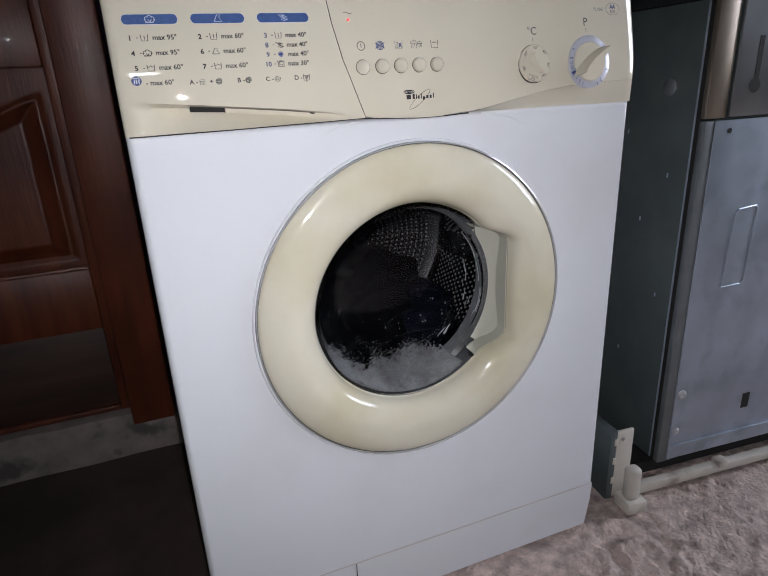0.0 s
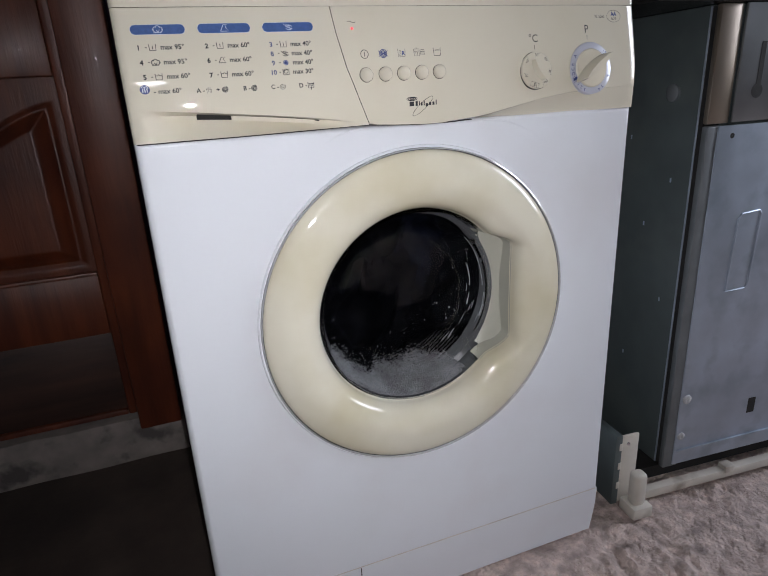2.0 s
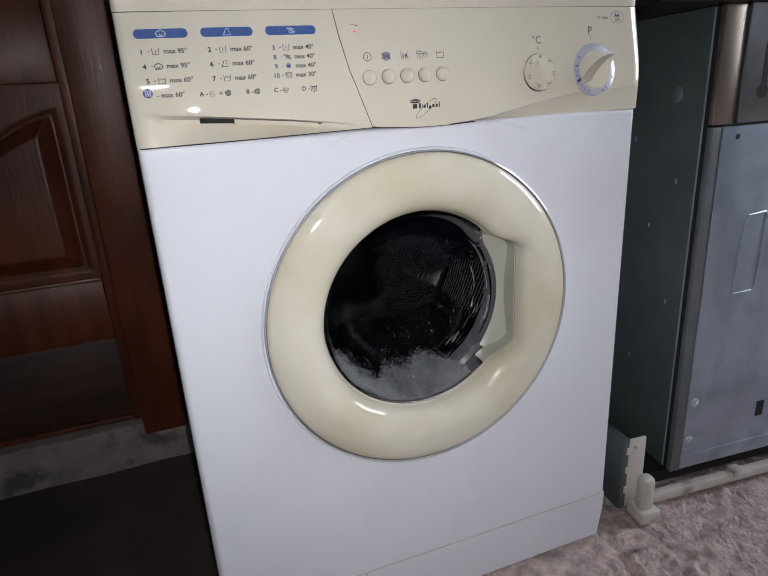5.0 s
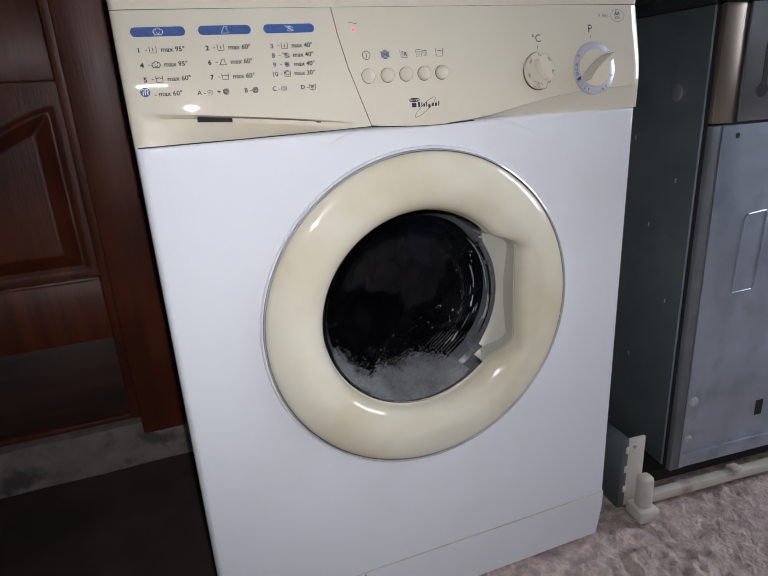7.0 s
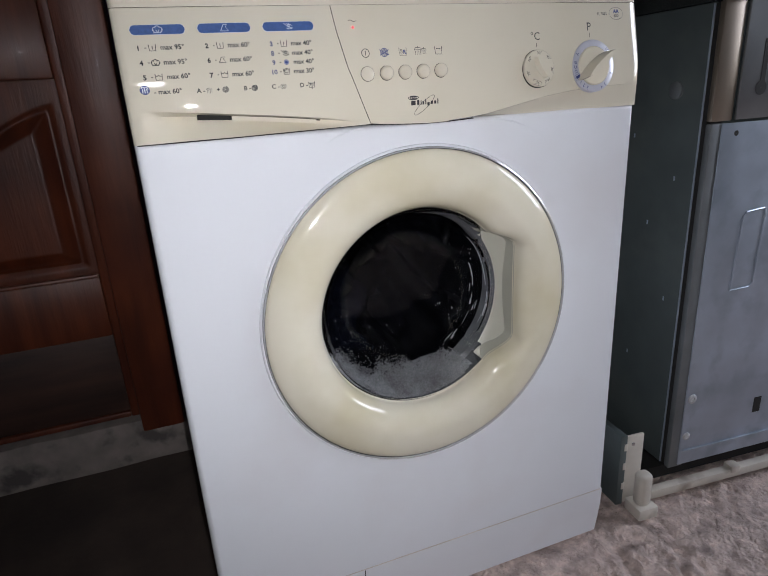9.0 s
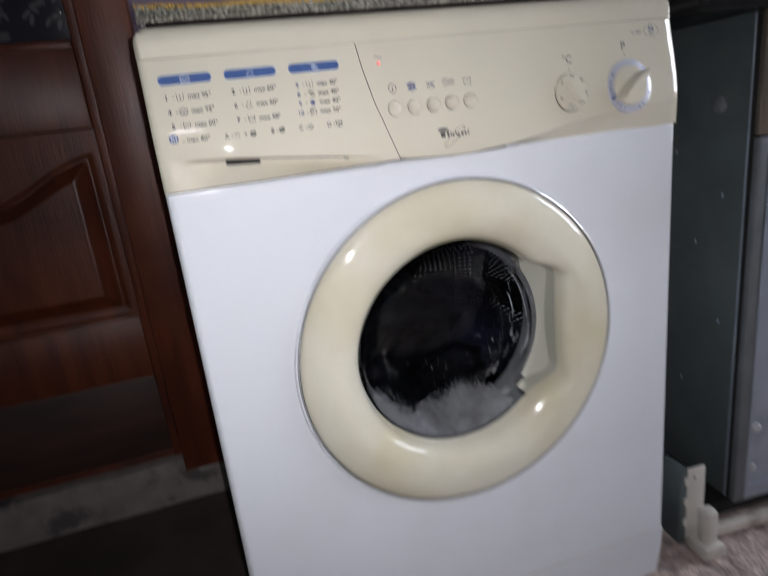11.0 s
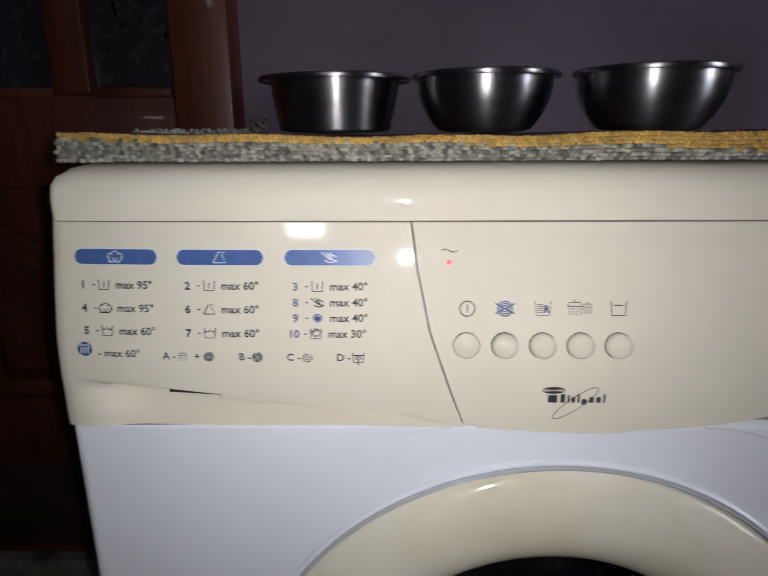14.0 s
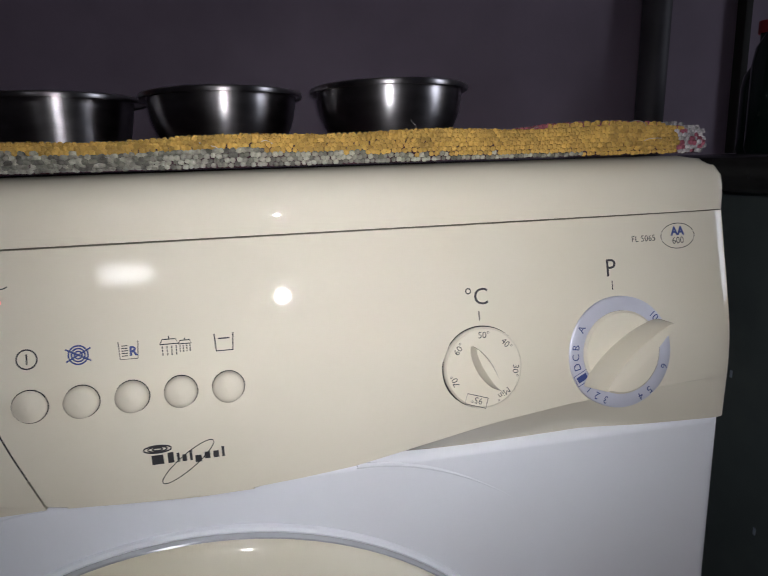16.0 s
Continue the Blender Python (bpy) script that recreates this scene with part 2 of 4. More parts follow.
# separate, darker brown slab left of the machine
structure("floor_doorway", box(-1.3, -0.25, -2.6, 0.7, -0.03, -0.001), DARK_FLOOR, "dark brown floor before the door", "floor")
floor = structure("floor", rough_floor(), CONCRETE, "rough grey trodden concrete floor", "floor", True)
structure("wall_north", box(-0.323, 2.4, WALL_Y, WALL_Y + 0.12, -0.02, 2.5), WALL, "mauve-grey plaster wall behind the machine", "wall")
structure("wall_north_over_door", box(-1.3, -0.323, WALL_Y, WALL_Y + 0.12, 2.05, 2.5), WALL, "mauve-grey plaster above the door", "wall")
# walls and ceiling out of view, darkened to keep glass reflections black
structure("wall_west", box(-1.42, -1.3, -2.6, WALL_Y + 0.12, -0.02, 2.5), UNLIT_ROOM, "unseen side wall, coloured dark for an unlit room", "wall")
bm = box(2.4, 2.52, -2.6, -1.35, -0.02, 2.5)
box(2.4, 2.52, -0.15, WALL_Y + 0.12, -0.02, 2.5, bm=bm)
box(2.4, 2.52, -1.35, -0.15, 2.05, 2.5, bm=bm)
box(2.4, 2.52, -1.35, -0.15, -0.02, 0.45, bm=bm)
structure("wall_east", bm, UNLIT_ROOM, "unseen wall with a daylight opening, coloured dark for an unlit room", "wall")
bm = box(-1.42, -0.75, -2.72, -2.6, -0.02, 2.5)
box(-0.49, 2.52, -2.72, -2.6, -0.02, 2.5, bm=bm)
box(-0.75, -0.49, -2.72, -2.6, -0.02, 1.465, bm=bm)
box(-0.75, -0.49, -2.72, -2.6, 1.575, 2.5, bm=bm)
structure("wall_south", bm, UNLIT_ROOM, "unseen wall with a small window, coloured dark for an unlit room", "wall")
structure("ceiling", box(-1.42, 2.52, -2.72, WALL_Y + 0.12, 2.5, 2.6), UNLIT_ROOM, "unseen ceiling, coloured dark for an unlit room", "ceiling")


# ---- washing machine ----
HALF, DEPTH, SEAM, LIDLINE, TOP = 0.2975, 0.53, 0.680, 0.8005, 0.831
DOOR = (-0.0025, 0.0, 0.4537)


def curve(table, v):
    for (a, p), (b, q) in zip(table, table[1:]):
        if v <= b:
            k = max(0.0, (v - a) / (b - a))
            return p + (q - p) * k
    return table[-1][1]


PROFILE = [(0.660, -0.0088), (0.700, -0.0092), (0.715, -0.0092), (0.728, -0.0085), (0.738, -0.0072), (0.750, -0.0048), (0.765, -0.0016), (0.783, 0.0025), (0.802, 0.0068)]
LOWER = [(-0.2975, 0.7115), (-0.277, 0.7105), (-0.234, 0.707), (-0.188, 0.7025), (-0.145, 0.698), (-0.102, 0.6925), (-0.060, 0.6850), (-0.030, 0.6815), (0.003, 0.680), (0.051, 0.683), (0.078, 0.6855), (0.114, 0.692), (0.153, 0.699), (0.195, 0.704), (0.240, 0.7065), (0.2975, 0.7075)]
DIVIDER = [(0.660, -0.0575), (0.685, -0.0630), (0.712, -0.0730), (0.741, -0.0830), (0.775, -0.0900), (0.802, -0.0935)]


def panel_y(z, x=0.0):
    y = curve(PROFILE, z) + 0.0065 * (abs(x) / HALF) ** 4
    over = abs(x) - (HALF - 0.004)
    if over > 0:
        y += 0.004 - math.sqrt(max(0.0, 0.004 ** 2 - min(over, 0.004) ** 2))
    return y


SAG = [(-0.2975, 0.0), (-0.20, 0.0006), (-0.11, 0.0020), (-0.065, 0.0030), (-0.035, 0.0010), (0.0, -0.0008), (0.035, -0.0006), (0.07, 0.0008), (0.10, 0.0010), (0.15, -0.0006), (0.21, -0.0006), (0.2975, 0.0)]


def panel_sheet(left, recess):
    """The control panel's skin beside the divider: a convex face over a recessed apron."""
    columns = []
    n = 44
    for i in range(n + 1):
        u = i / n
        if left:
            u = u if u > 0.12 else 0.12 * (u / 0.12) ** 2.2
        else:
            u = u if u < 0.88 else 1 - 0.12 * ((1 - u) / 0.12) ** 2.2
        base = -HALF + u * (curve(DIVIDER, 0.69) - 0.0008 + HALF) if left else curve(DIVIDER, 0.69) + 0.0008 + u * (HALF - curve(DIVIDER, 0.69) - 0.0008)
        low_edge = SEAM + 0.0012 + curve(SAG, base)
        zb = max(curve(LOWER, base), low_edge + 0.0003)
        column = []
        top = LIDLINE - 0.0003
        for k in range(30):
            z = top + (zb - top) * k / 29
            xd = curve(DIVIDER, z)
            x = -HALF + u * (xd - 0.0004 + HALF) if left else xd + 0.0004 + u * (HALF - xd - 0.0004)
            column.append((x, panel_y(z, x), z))
        deep = recess(base, zb)
        bottom = low_edge
        for k in range(8):
            s = k / 7
            z = zb - 0.0004 + (bottom - zb + 0.0004) * s
            xd = curve(DIVIDER, z)
            x = -HALF + u * (xd - 0.0004 + HALF) if left else xd + 0.0004 + u * (HALF - xd - 0.0004)
            edge = panel_y(z, x)
            low = deep + edge - curve(PROFILE, z)
            if zb - bottom < 0.001:
                y = edge
            elif left:
                y = edge + (low - edge) * min(1.0, 2.6 * math.sqrt(s + 0.001)) * (1 - 0.8 * s * s)
            else:
                y = edge + (low - edge) * min(1.0, 0.12 + 0.88 * s)
            column.append((x, y, z))
        x, y, z = column[-1]
        column.append((x, 0.03, z))
        x, y, z = column[0]
        column.insert(0, (x, 0.03, z))
        columns.append(column)
    side = [(x, 0.03, z) for x, y, z in columns[0 if left else -1]]
    columns.insert(0, side) if left else columns.append(side)
    return grid(columns)


def slanted(x0, x1, top, low0, low1, y):
    """A bar that hangs below the panel's lower edge."""
    bm = bmesh.new()
    rings = []
    for i in range(13):
        u = i / 12
        x = x0 + (x1 - x0) * u
        z = curve(LOWER, x)
        low = low0 + (low1 - low0) * u
        rings.append([bm.verts.new(p) for p in ((x, y, z - top), (x, y, z - low), (x, 0.015, z - low), (x, 0.015, z - top))])
    for a, b in zip(rings, rings[1:]):
        for k in range(4):
            bm.faces.new((a[k], a[(k + 1) % 4], b[(k + 1) % 4], b[k]))
    bm.faces.new(rings[0])
    bm.faces.new(rings[-1])
    return bm


def scoop(x, z):
    a = min(1.0, max(0.0, (x + 0.283) / 0.035))
    b = min(1.0, max(0.0, (-0.075 - x) / 0.07))
    return -0.009 + 0.021 * a * a * (3 - 2 * a) * b * b * (3 - 2 * b)


def ledge(x, z):
    a = min(1.0, max(0.0, (0.30 - x) / 0.09))
    return -0.009 + 0.014 * a


RIM, LIP, BULGE, BACK = 0.1988, 0.1298, 0.0135, 0.0150


def ring_door(parent):
    profile = [(RIM, 0.004)]
    for k in range(33):
        a = math.pi * k / 32
        r = (RIM + LIP) / 2 + (RIM - LIP) / 2 * math.cos(a)
        h = -BULGE * math.sin(a) ** 0.8 if k <= 16 else -BULGE + (BULGE + BACK) * (1 - math.sin(a) ** 0.9)
        profile.append((r, h))
    profile += [(LIP - 0.0006, BACK + 0.002), (LIP - 0.0014, BACK + 0.004)]

    def cut(a, r, h):
        d = abs((a + math.pi) % (2 * math.pi) - math.pi)
        flat = 0.1365 / math.cos(min(d, 1.2))
        k = 1.0 if d < 0.42 else max(0.0, 1 - (d - 0.42) / 0.34)
        k = k * k * (3 - 2 * k)
        least = LIP + (min(flat, 0.1520) - LIP) * k
        if r < 0.165:
            r = least + (r - LIP) * (0.165 - least) / (0.165 - LIP)
        return r, h

    door = part("porthole_ring", lathe(profile, 160, DOOR, fix=cut), RING, parent, "yellowed cream glossy plastic door ring")
    part("chrome_trim", lathe([(RIM + 0.0006, 0.002), (RIM + 0.0006, -0.0050), (RIM + 0.0011, -0.0060), (RIM + 0.0019, -0.0056), (RIM + 0.0023, -0.0040), (RIM + 0.0023, 0.002)], 128, DOOR), TRIM, door, "thin bright trim round the ring")
    part("door_flange", lathe([(RIM + 0.0028, 0.002), (RIM + 0.0028, -0.0030), (RIM + 0.0038, -0.0034), (RIM + 0.0052, -0.0022), (RIM + 0.0060, 0.002)], 128, DOOR), ENAMEL, door, "white outer flange of the door")
    cols = []
    for i in range(41):
        a = -0.80 + 1.6 * i / 40
        r, _ = cut(a, LIP - 0.0008, 0.0)
        cols.append([(DOOR[0] + q * math.cos(a), y, DOOR[2] + q * math.sin(a)) for q, y in ((r, BACK + 0.001), (r, BACK + 0.010), (r - 0.002, BACK + 0.026))])
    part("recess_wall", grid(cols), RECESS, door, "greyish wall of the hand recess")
    cols = []
    for i in range(31):
        a = -0.68 + 1.36 * i / 30
        cols.append([(DOOR[0] + r * math.cos(a), y, DOOR[2] + r * math.sin(a)) for r, y in ((0.1255, 0.047), (0.131, 0.043), (0.142, 0.037), (0.157, 0.033))])
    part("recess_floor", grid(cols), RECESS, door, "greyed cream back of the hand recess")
    part("shadow_gap", lathe([(RIM - 0.0002, 0.002), (RIM - 0.0002, -0.0030), (RIM + 0.0007, -0.0030), (RIM + 0.0007, 0.002)], 128, DOOR), RUBBER, door)
    return door


def cabinet(parent):
    """White sheet-steel casing with a round opening in its front."""
    bm = bmesh.new()
    cx, _, cz = DOOR
    steps = 128
    inner, outer = [], []
    lo, hi, edge = 0.092, SEAM + 0.0018, HALF
    for i in range(steps):
        a = 2 * math.pi * i / steps
        c, s = math.cos(a), math.sin(a)
        inner.append((cx + 0.19 * c, cz + 0.19 * s))
        k = min((edge - 0.006 - cx * (1 if c > 0 else -1)) / max(abs(c), 1e-6), ((hi - 0.004 - cz) if s > 0 else (cz - lo)) / max(abs(s), 1e-6))
        outer.append((cx + k * c, cz + k * s))
    corners = [(edge - 0.006, hi - 0.004), (-edge + 0.006, hi - 0.004), (-edge + 0.006, lo), (edge - 0.006, lo)]
    for c in corners:
        j = min(range(steps), key=lambda i: (outer[i][0] - c[0]) ** 2 + (outer[i][1] - c[1]) ** 2)
        outer[j] = c
    rings = []
    for f in (0.0, 0.05, 0.25, 0.6, 0.96, 0.99, 1.0):
        rings.append([bm.verts.new((p[0] + (q[0] - p[0]) * f, 0.0, p[1] + (q[1] - p[1]) * f)) for p, q in zip(inner, outer)])
    back = [bm.verts.new((p[0], 0.03, p[1])) for p in inner]
    rings.insert(0, back)
    for a, b in zip(rings, rings[1:]):
        for i in range(steps):
            j = (i + 1) % steps
            bm.faces.new((a[i], a[j], b[j], b[i]))
    # rounded edges, sides and back
    last = rings[-1]
    previous = last
    for inset, y in ((0.0025, 0.0008), (0.0045, 0.0026), (0.006, 0.006), (0.006, DEPTH)):
        new_ring = []
        for v in last:
            x = v.co.x + (inset if v.co.x > edge - 0.0065 else -inset if v.co.x < -edge + 0.0065 else 0)
            z = v.co.z + (inset * 0.66 if v.co.z > hi - 0.0045 else 0)
            new_ring.append(bm.verts.new((x, y, z)))
        for i in range(steps):
            j = (i + 1) % steps
            bm.faces.new((previous[i], previous[j], new_ring[j], new_ring[i]))
        previous = new_ring
    bm.faces.new(previous)
    body = part("cabinet", bm, ENAMEL, parent, "white enamelled steel casing")
    for x0, x1, drop in ((0.080, 0.170, 0.034), (-0.068, -0.118, 0.016)):
        part("pressed_crease", tube([(x0 + (x1 - x0) * t / 12, 0.0006 + 0.0008 * t / 12, SEAM - 0.0005 - drop * (t / 12) ** 2) for t in range(13)], 0.0014, 8), ENAMEL, body)
    return body


def plinth(parent):
    columns = []
    for i in range(41):
        x = -HALF + 2 * HALF * i / 40
        inset = 0.003 * max(0.0, (abs(x) - 0.27) / 0.0275) ** 2
        columns.append([(x, 0.03, 0.0905), (x, 0.0025 + inset * 0.1, 0.0905), (x, 0.0008 + inset * 0.1, 0.0885), (x, 0.0022, 0.06), (x * (1 - 0.007), 0.0050, 0.025), (x * (1 - 0.014), 0.0066, 0.004), (x * (1 - 0.014), 0.05, 0.004)])
    p = part("plinth", grid(columns), ENAMEL, parent, "white kick panel under the casing")
    bm = box(-0.1085, -0.1075, 0.0004, 0.004, 0.066, 0.0885)
    part("plinth_seam", bm, DARK, p)
    part("stained_seam", box(-HALF + 0.004, HALF - 0.004, -0.0004, 0.004, 0.0905, 0.0915), material("peach_stain", (0.60, 0.55, 0.51), 0.5, noise_scale=12, amount=0.2), p)
    return p


def lid(parent):
    columns = []
    prof = [(0.02, 0.0), (0.0085, 0.0), (0.0085, 0.008), (0.0092, 0.014), (0.0110, 0.0195), (0.0150, 0.0245), (0.0215, 0.0283), (0.030, 0.0301), (0.045, 0.0305), (DEPTH, 0.0305)]
    n = 60
    for i in range(n + 1):
        u = -1 + 2 * i / n
        s = 1 if u > 0 else -1
        a = abs(u)
        # the ends curve over above an upright side
        if a < 0.6:
            x, b = a / 0.6 * (HALF - 0.020), 0.0
        else:
            b = (a - 0.6) / 0.4 * math.pi / 2
            x = HALF - 0.020 + 0.020 * math.sin(b)
        limit = 0.0125 + 0.018 * math.cos(b)
        column = []
        for y, h in prof:
            turn = 0.005 * max(0.0, (x - HALF + 0.005) / 0.005) ** 2
            column.append((s * x, y + turn + 0.003 * (x / HALF) ** 4, LIDLINE + 0.0003 + min(h, limit)))
        columns.append(column)
    return part("lid", grid(columns), CREAM, parent, "cream plastic top with rounded ends")


def dial(parent, x, z, radius, silver):
    y = panel_y(z, x)
    slope = math.atan(0.23)
    knob = new("dial")
    knob.parent = parent
    knob.matrix_basis = pose(x, y, z, -math.degrees(slope) * 0.75)
    if silver:
        part("scale_ring", lathe([(radius, 0.004), (radius, -0.0016), (radius - 0.0008, -0.0022), (0.0215, -0.0022), (0.0215, 0.004)], 72), SILVER, knob, "silver-blue scale ring")
        part("knob", lathe([(0.0222, 0.003), (0.0222, -0.0030), (0.0210, -0.0042), (0.0001, -0.0048)], 72), CREAM, knob)
        grip(knob, 0.056, 0.0145, 0.019, 34, 0.0)
    else:
        part("dial_gap", lathe([(radius + 0.0001, 0.002), (radius + 0.0001, -0.0003), (radius - 0.0004, -0.0004), (radius - 0.0004, 0.002)], 64), DARK, knob)
        part("knob", lathe([(radius - 0.0004, 0.003), (radius - 0.0004, -0.0026), (radius - 0.0014, -0.0036), (0.0001, -0.0042)], 64), CREAM, knob)
        grip(knob, 0.026, 0.0085, 0.008, 118, 0.0)
    return knob


def grip(knob, length, width, height, angle, shift):
    """A lens-shaped fin to turn the dial by."""
    bm = bmesh.new()
    rings = []
    levels = 5
    for k in range(levels + 1):
        h = k / levels
        shrink = 1 - 0.5 * h ** 1.6
        ring = []
        for i in range(40):
            a = 2 * math.pi * i / 40
            c, s = math.cos(a), math.sin(a)
            px = 0.5 * length * c * (1 - 0.06 * h)
            pz = 0.5 * width * abs(s) ** 1.4 * (1 if s > 0 else -1) * shrink
            ring.append(bm.verts.new((px, -0.0036 - height * h * (1 - 0.35 * (px / length + 0.5) * (1 if length > 0.04 else 0.4)), pz)))
        rings.append(ring)
    for a, b in zip(rings, rings[1:]):
        for i in range(40):
            j = (i + 1) % 40
            bm.faces.new((a[i], a[j], b[j], b[i]))
    bm.faces.new(rings[-1])
    g = part("grip", bm, CREAM, knob)
    g.matrix_basis = pose(0, 0, 0, 0, -angle, 0)
    return g


def drum_parts():
    d = thing("drum", (DOOR[0], 0.10, DOOR[2]), "perforated stainless steel wash drum behind the porthole", "drum")
    r = 0.232
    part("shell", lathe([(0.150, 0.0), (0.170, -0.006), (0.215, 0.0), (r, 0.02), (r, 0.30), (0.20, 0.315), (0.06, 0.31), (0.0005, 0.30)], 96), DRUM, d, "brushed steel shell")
    hole = bmesh.new()
    for i in range(132):
        a = 2 * math.pi * i / 132
        for j in range(30):
            b = a + (j % 2) * math.pi / 132
            if (i % 44) > 39:
                continue
            c, s, y = math.cos(b), math.sin(b), 0.03 + 0.0083 * j
            q = []
            for k in range(6):
                e = 2 * math.pi * k / 6
                bb = b + 0.0024 * math.cos(e) / r
                q.append(hole.verts.new(((r - 0.0012) * math.cos(bb), y + 0.0024 * math.sin(e), (r - 0.0012) * math.sin(bb))))
            hole.faces.new(q)
    for i in range(15):
        rr = 0.05 + 0.0112 * i
        m = int(2 * math.pi * rr / 0.0105)
        for j in range(m):
            a = 2 * math.pi * j / m
            q = [hole.verts.new((rr * math.cos(a) + 0.0021 * math.cos(k * math.pi / 3), 0.305 - 0.001, rr * math.sin(a) + 0.0021 * math.sin(k * math.pi / 3))) for k in range(6)]
            hole.faces.new(q)
    # the glint at each hole is put into its pale colour
    tagged(part("perforations", hole, HOLE_GLINT, d, "rows of small round holes, coloured pale as their glints", False), kind="stuff")
    for i in range(3):
        bm = bmesh.new()
        rings = []
        for y in (0.03, 0.06, 0.26, 0.29):
            t = 1.0 if 0.05 < y < 0.27 else 0.35
            rings.append([bm.verts.new((p[0], y, p[1])) for p in ((r, -0.03), (r - 0.03 * t, -0.018), (r - 0.045 * t, 0.0), (r - 0.03 * t, 0.018), (r, 0.03))])
        for a, b in zip(rings, rings[1:]):
            for k in range(4):
                bm.faces.new((a[k], a[k + 1], b[k + 1], b[k]))
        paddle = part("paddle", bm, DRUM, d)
        paddle.matrix_basis = pose(0, 0, 0, 0, 120 * i - 75, 0)
    return d


def washing_machine():
    m = thing("washing_machine", (0, 0, 0), "white front-loading washing machine with yellowed cream control panel and door", "washing machine")
    cabinet(m)
    plinth(m)
    lid(m)
    drawer = part("detergent_drawer", panel_sheet(True, scoop), CREAM, m, "cream detergent drawer front with scooped handle")
    part("control_panel", panel_sheet(False, ledge), CREAM, m, "cream curved control panel")
    cols = []
    for i in range(61):
        x = -HALF + 0.003 + (HALF + 0.062) * i / 60
        z = SEAM + 0.0012 + curve(SAG, x)
        tall = 0.0011
        cols.append([(x, 0.004, z - 0.0002), (x, -0.0005, z - 0.0002), (x, -0.0005, z - 0.0002 - tall), (x, 0.004, z - 0.0002 - tall)])
    part("panel_seam", grid(cols), DARK, m, "dark seam under the control panel", False)
    part("panel_gap", box(-HALF + 0.006, HALF - 0.006, 0.022, 0.05, SEAM - 0.006, LIDLINE + 0.006), DARK, m)
    # the drawer's pull: a dark slot and a cream lever in it
    part("slot", slanted(-0.236, -0.112, 0.0004, 0.0072, 0.0030, 0.0030), DARK, drawer, "dark finger slot", False)
    lever = part("lever", slanted(-0.204, -0.120, 0.0022, 0.0064, 0.0062, -0.0012), CREAM, drawer, "cream plastic pull")
    ring = ring_door(m)
    # glass bowl
    glass = [(0.1284, BACK + 0.0025), (0.1272, 0.021), (0.1245, 0.030), (0.1175, 0.046), (0.109, 0.064), (0.100, 0.084), (0.083, 0.098), (0.057, 0.107), (0.029, 0.110), (0.0005, 0.111)]
    inner = [(r - 0.004 if r > 0.01 else r, h - 0.004) for r, h in glass]

    def behind(a, r, h):
        d = abs((a + math.pi) % (2 * math.pi) - math.pi)
        k = max(0.0, min(1.0, (0.85 - d) / 0.25))
        return (r + (0.1245 - r) * k if r > 0.1245 else r, h + (0.044 - h) * k if h < 0.044 else h)

    gl = part("glass_bowl", lathe(glass + inner[::-1], 120, DOOR, fix=behind, close=True), GLASS, ring, "clear domed glass")
    gl.visible_shadow = False
    gasket = [(0.1325, 0.0215), (0.1300, 0.034), (0.1280, 0.046), (0.1215, 0.050), (0.1285, 0.055), (0.1225, 0.062), (0.130, 0.070), (0.125, 0.078), (0.136, 0.088), (0.150, 0.098), (0.160, 0.085), (0.185, 0.03)]

    def tucked(a, r, h):
        d = abs((a + math.pi) % (2 * math.pi) - math.pi)
        return (r, max(h, 0.048)) if d < 0.80 else (r, h)

    part("rubber_gasket", lathe(gasket, 96, DOOR, fix=tucked), RUBBER, m, "ribbed grey rubber door seal")
    for i, x in enumerate((-0.0628, -0.0418, -0.0209, -0.0001, 0.0208)):
        z = 0.7338
        b = new("push_button")
        b.parent = m
        b.matrix_basis = pose(x, panel_y(z) - 0.0005, z, -8)
        out = 0.0016 if i == 0 else 0.0046
        part("button_gap", lathe([(0.0074, 0.002), (0.0074, -0.0001), (0.0070, -0.0002), (0.0070, 0.002)], 40), DARK, b)
        part("cap", lathe([(0.0071, 0.002), (0.0071, -out * 0.40), (0.0068, -out * 0.75), (0.0058, -out), (0.0040, -out - 0.0010), (0.0020, -out - 0.0015), (0.0001, -out - 0.0017)], 40), CREAM, b)
    dial(m, 0.1445, 0.7300, 0.0208, False)
    dial(m, 0.2228, 0.7297, 0.0298, True)
    return m


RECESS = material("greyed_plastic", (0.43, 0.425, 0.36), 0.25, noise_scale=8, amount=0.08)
GLASS = clear("clear_glass", (1, 1, 1), 0.0, 1.28)
machine = washing_machine()
drum = drum_parts()


# ---- the laundry and the suds in the drum ----
def crumpled(seed, size, squash):
    bm = bmesh.new()
    bmesh.ops.create_icosphere(bm, subdivisions=5, radius=1.0)
    off = Vector((seed * 3.7, seed * 1.3, seed * 2.1))
    for v in bm.verts:
        p = v.co.copy()
        k = 1 + 0.40 * noise.noise(p * 1.3 + off) + 0.20 * (1 - abs(noise.noise(Vector((p.x * 1.2, p.y * 3.0, p.z * 2.6)) + off)) * 2.4)
        v.co = Vector((p.x * size * k, p.y * size * squash * k, p.z * size * k * 0.8))
    return bm


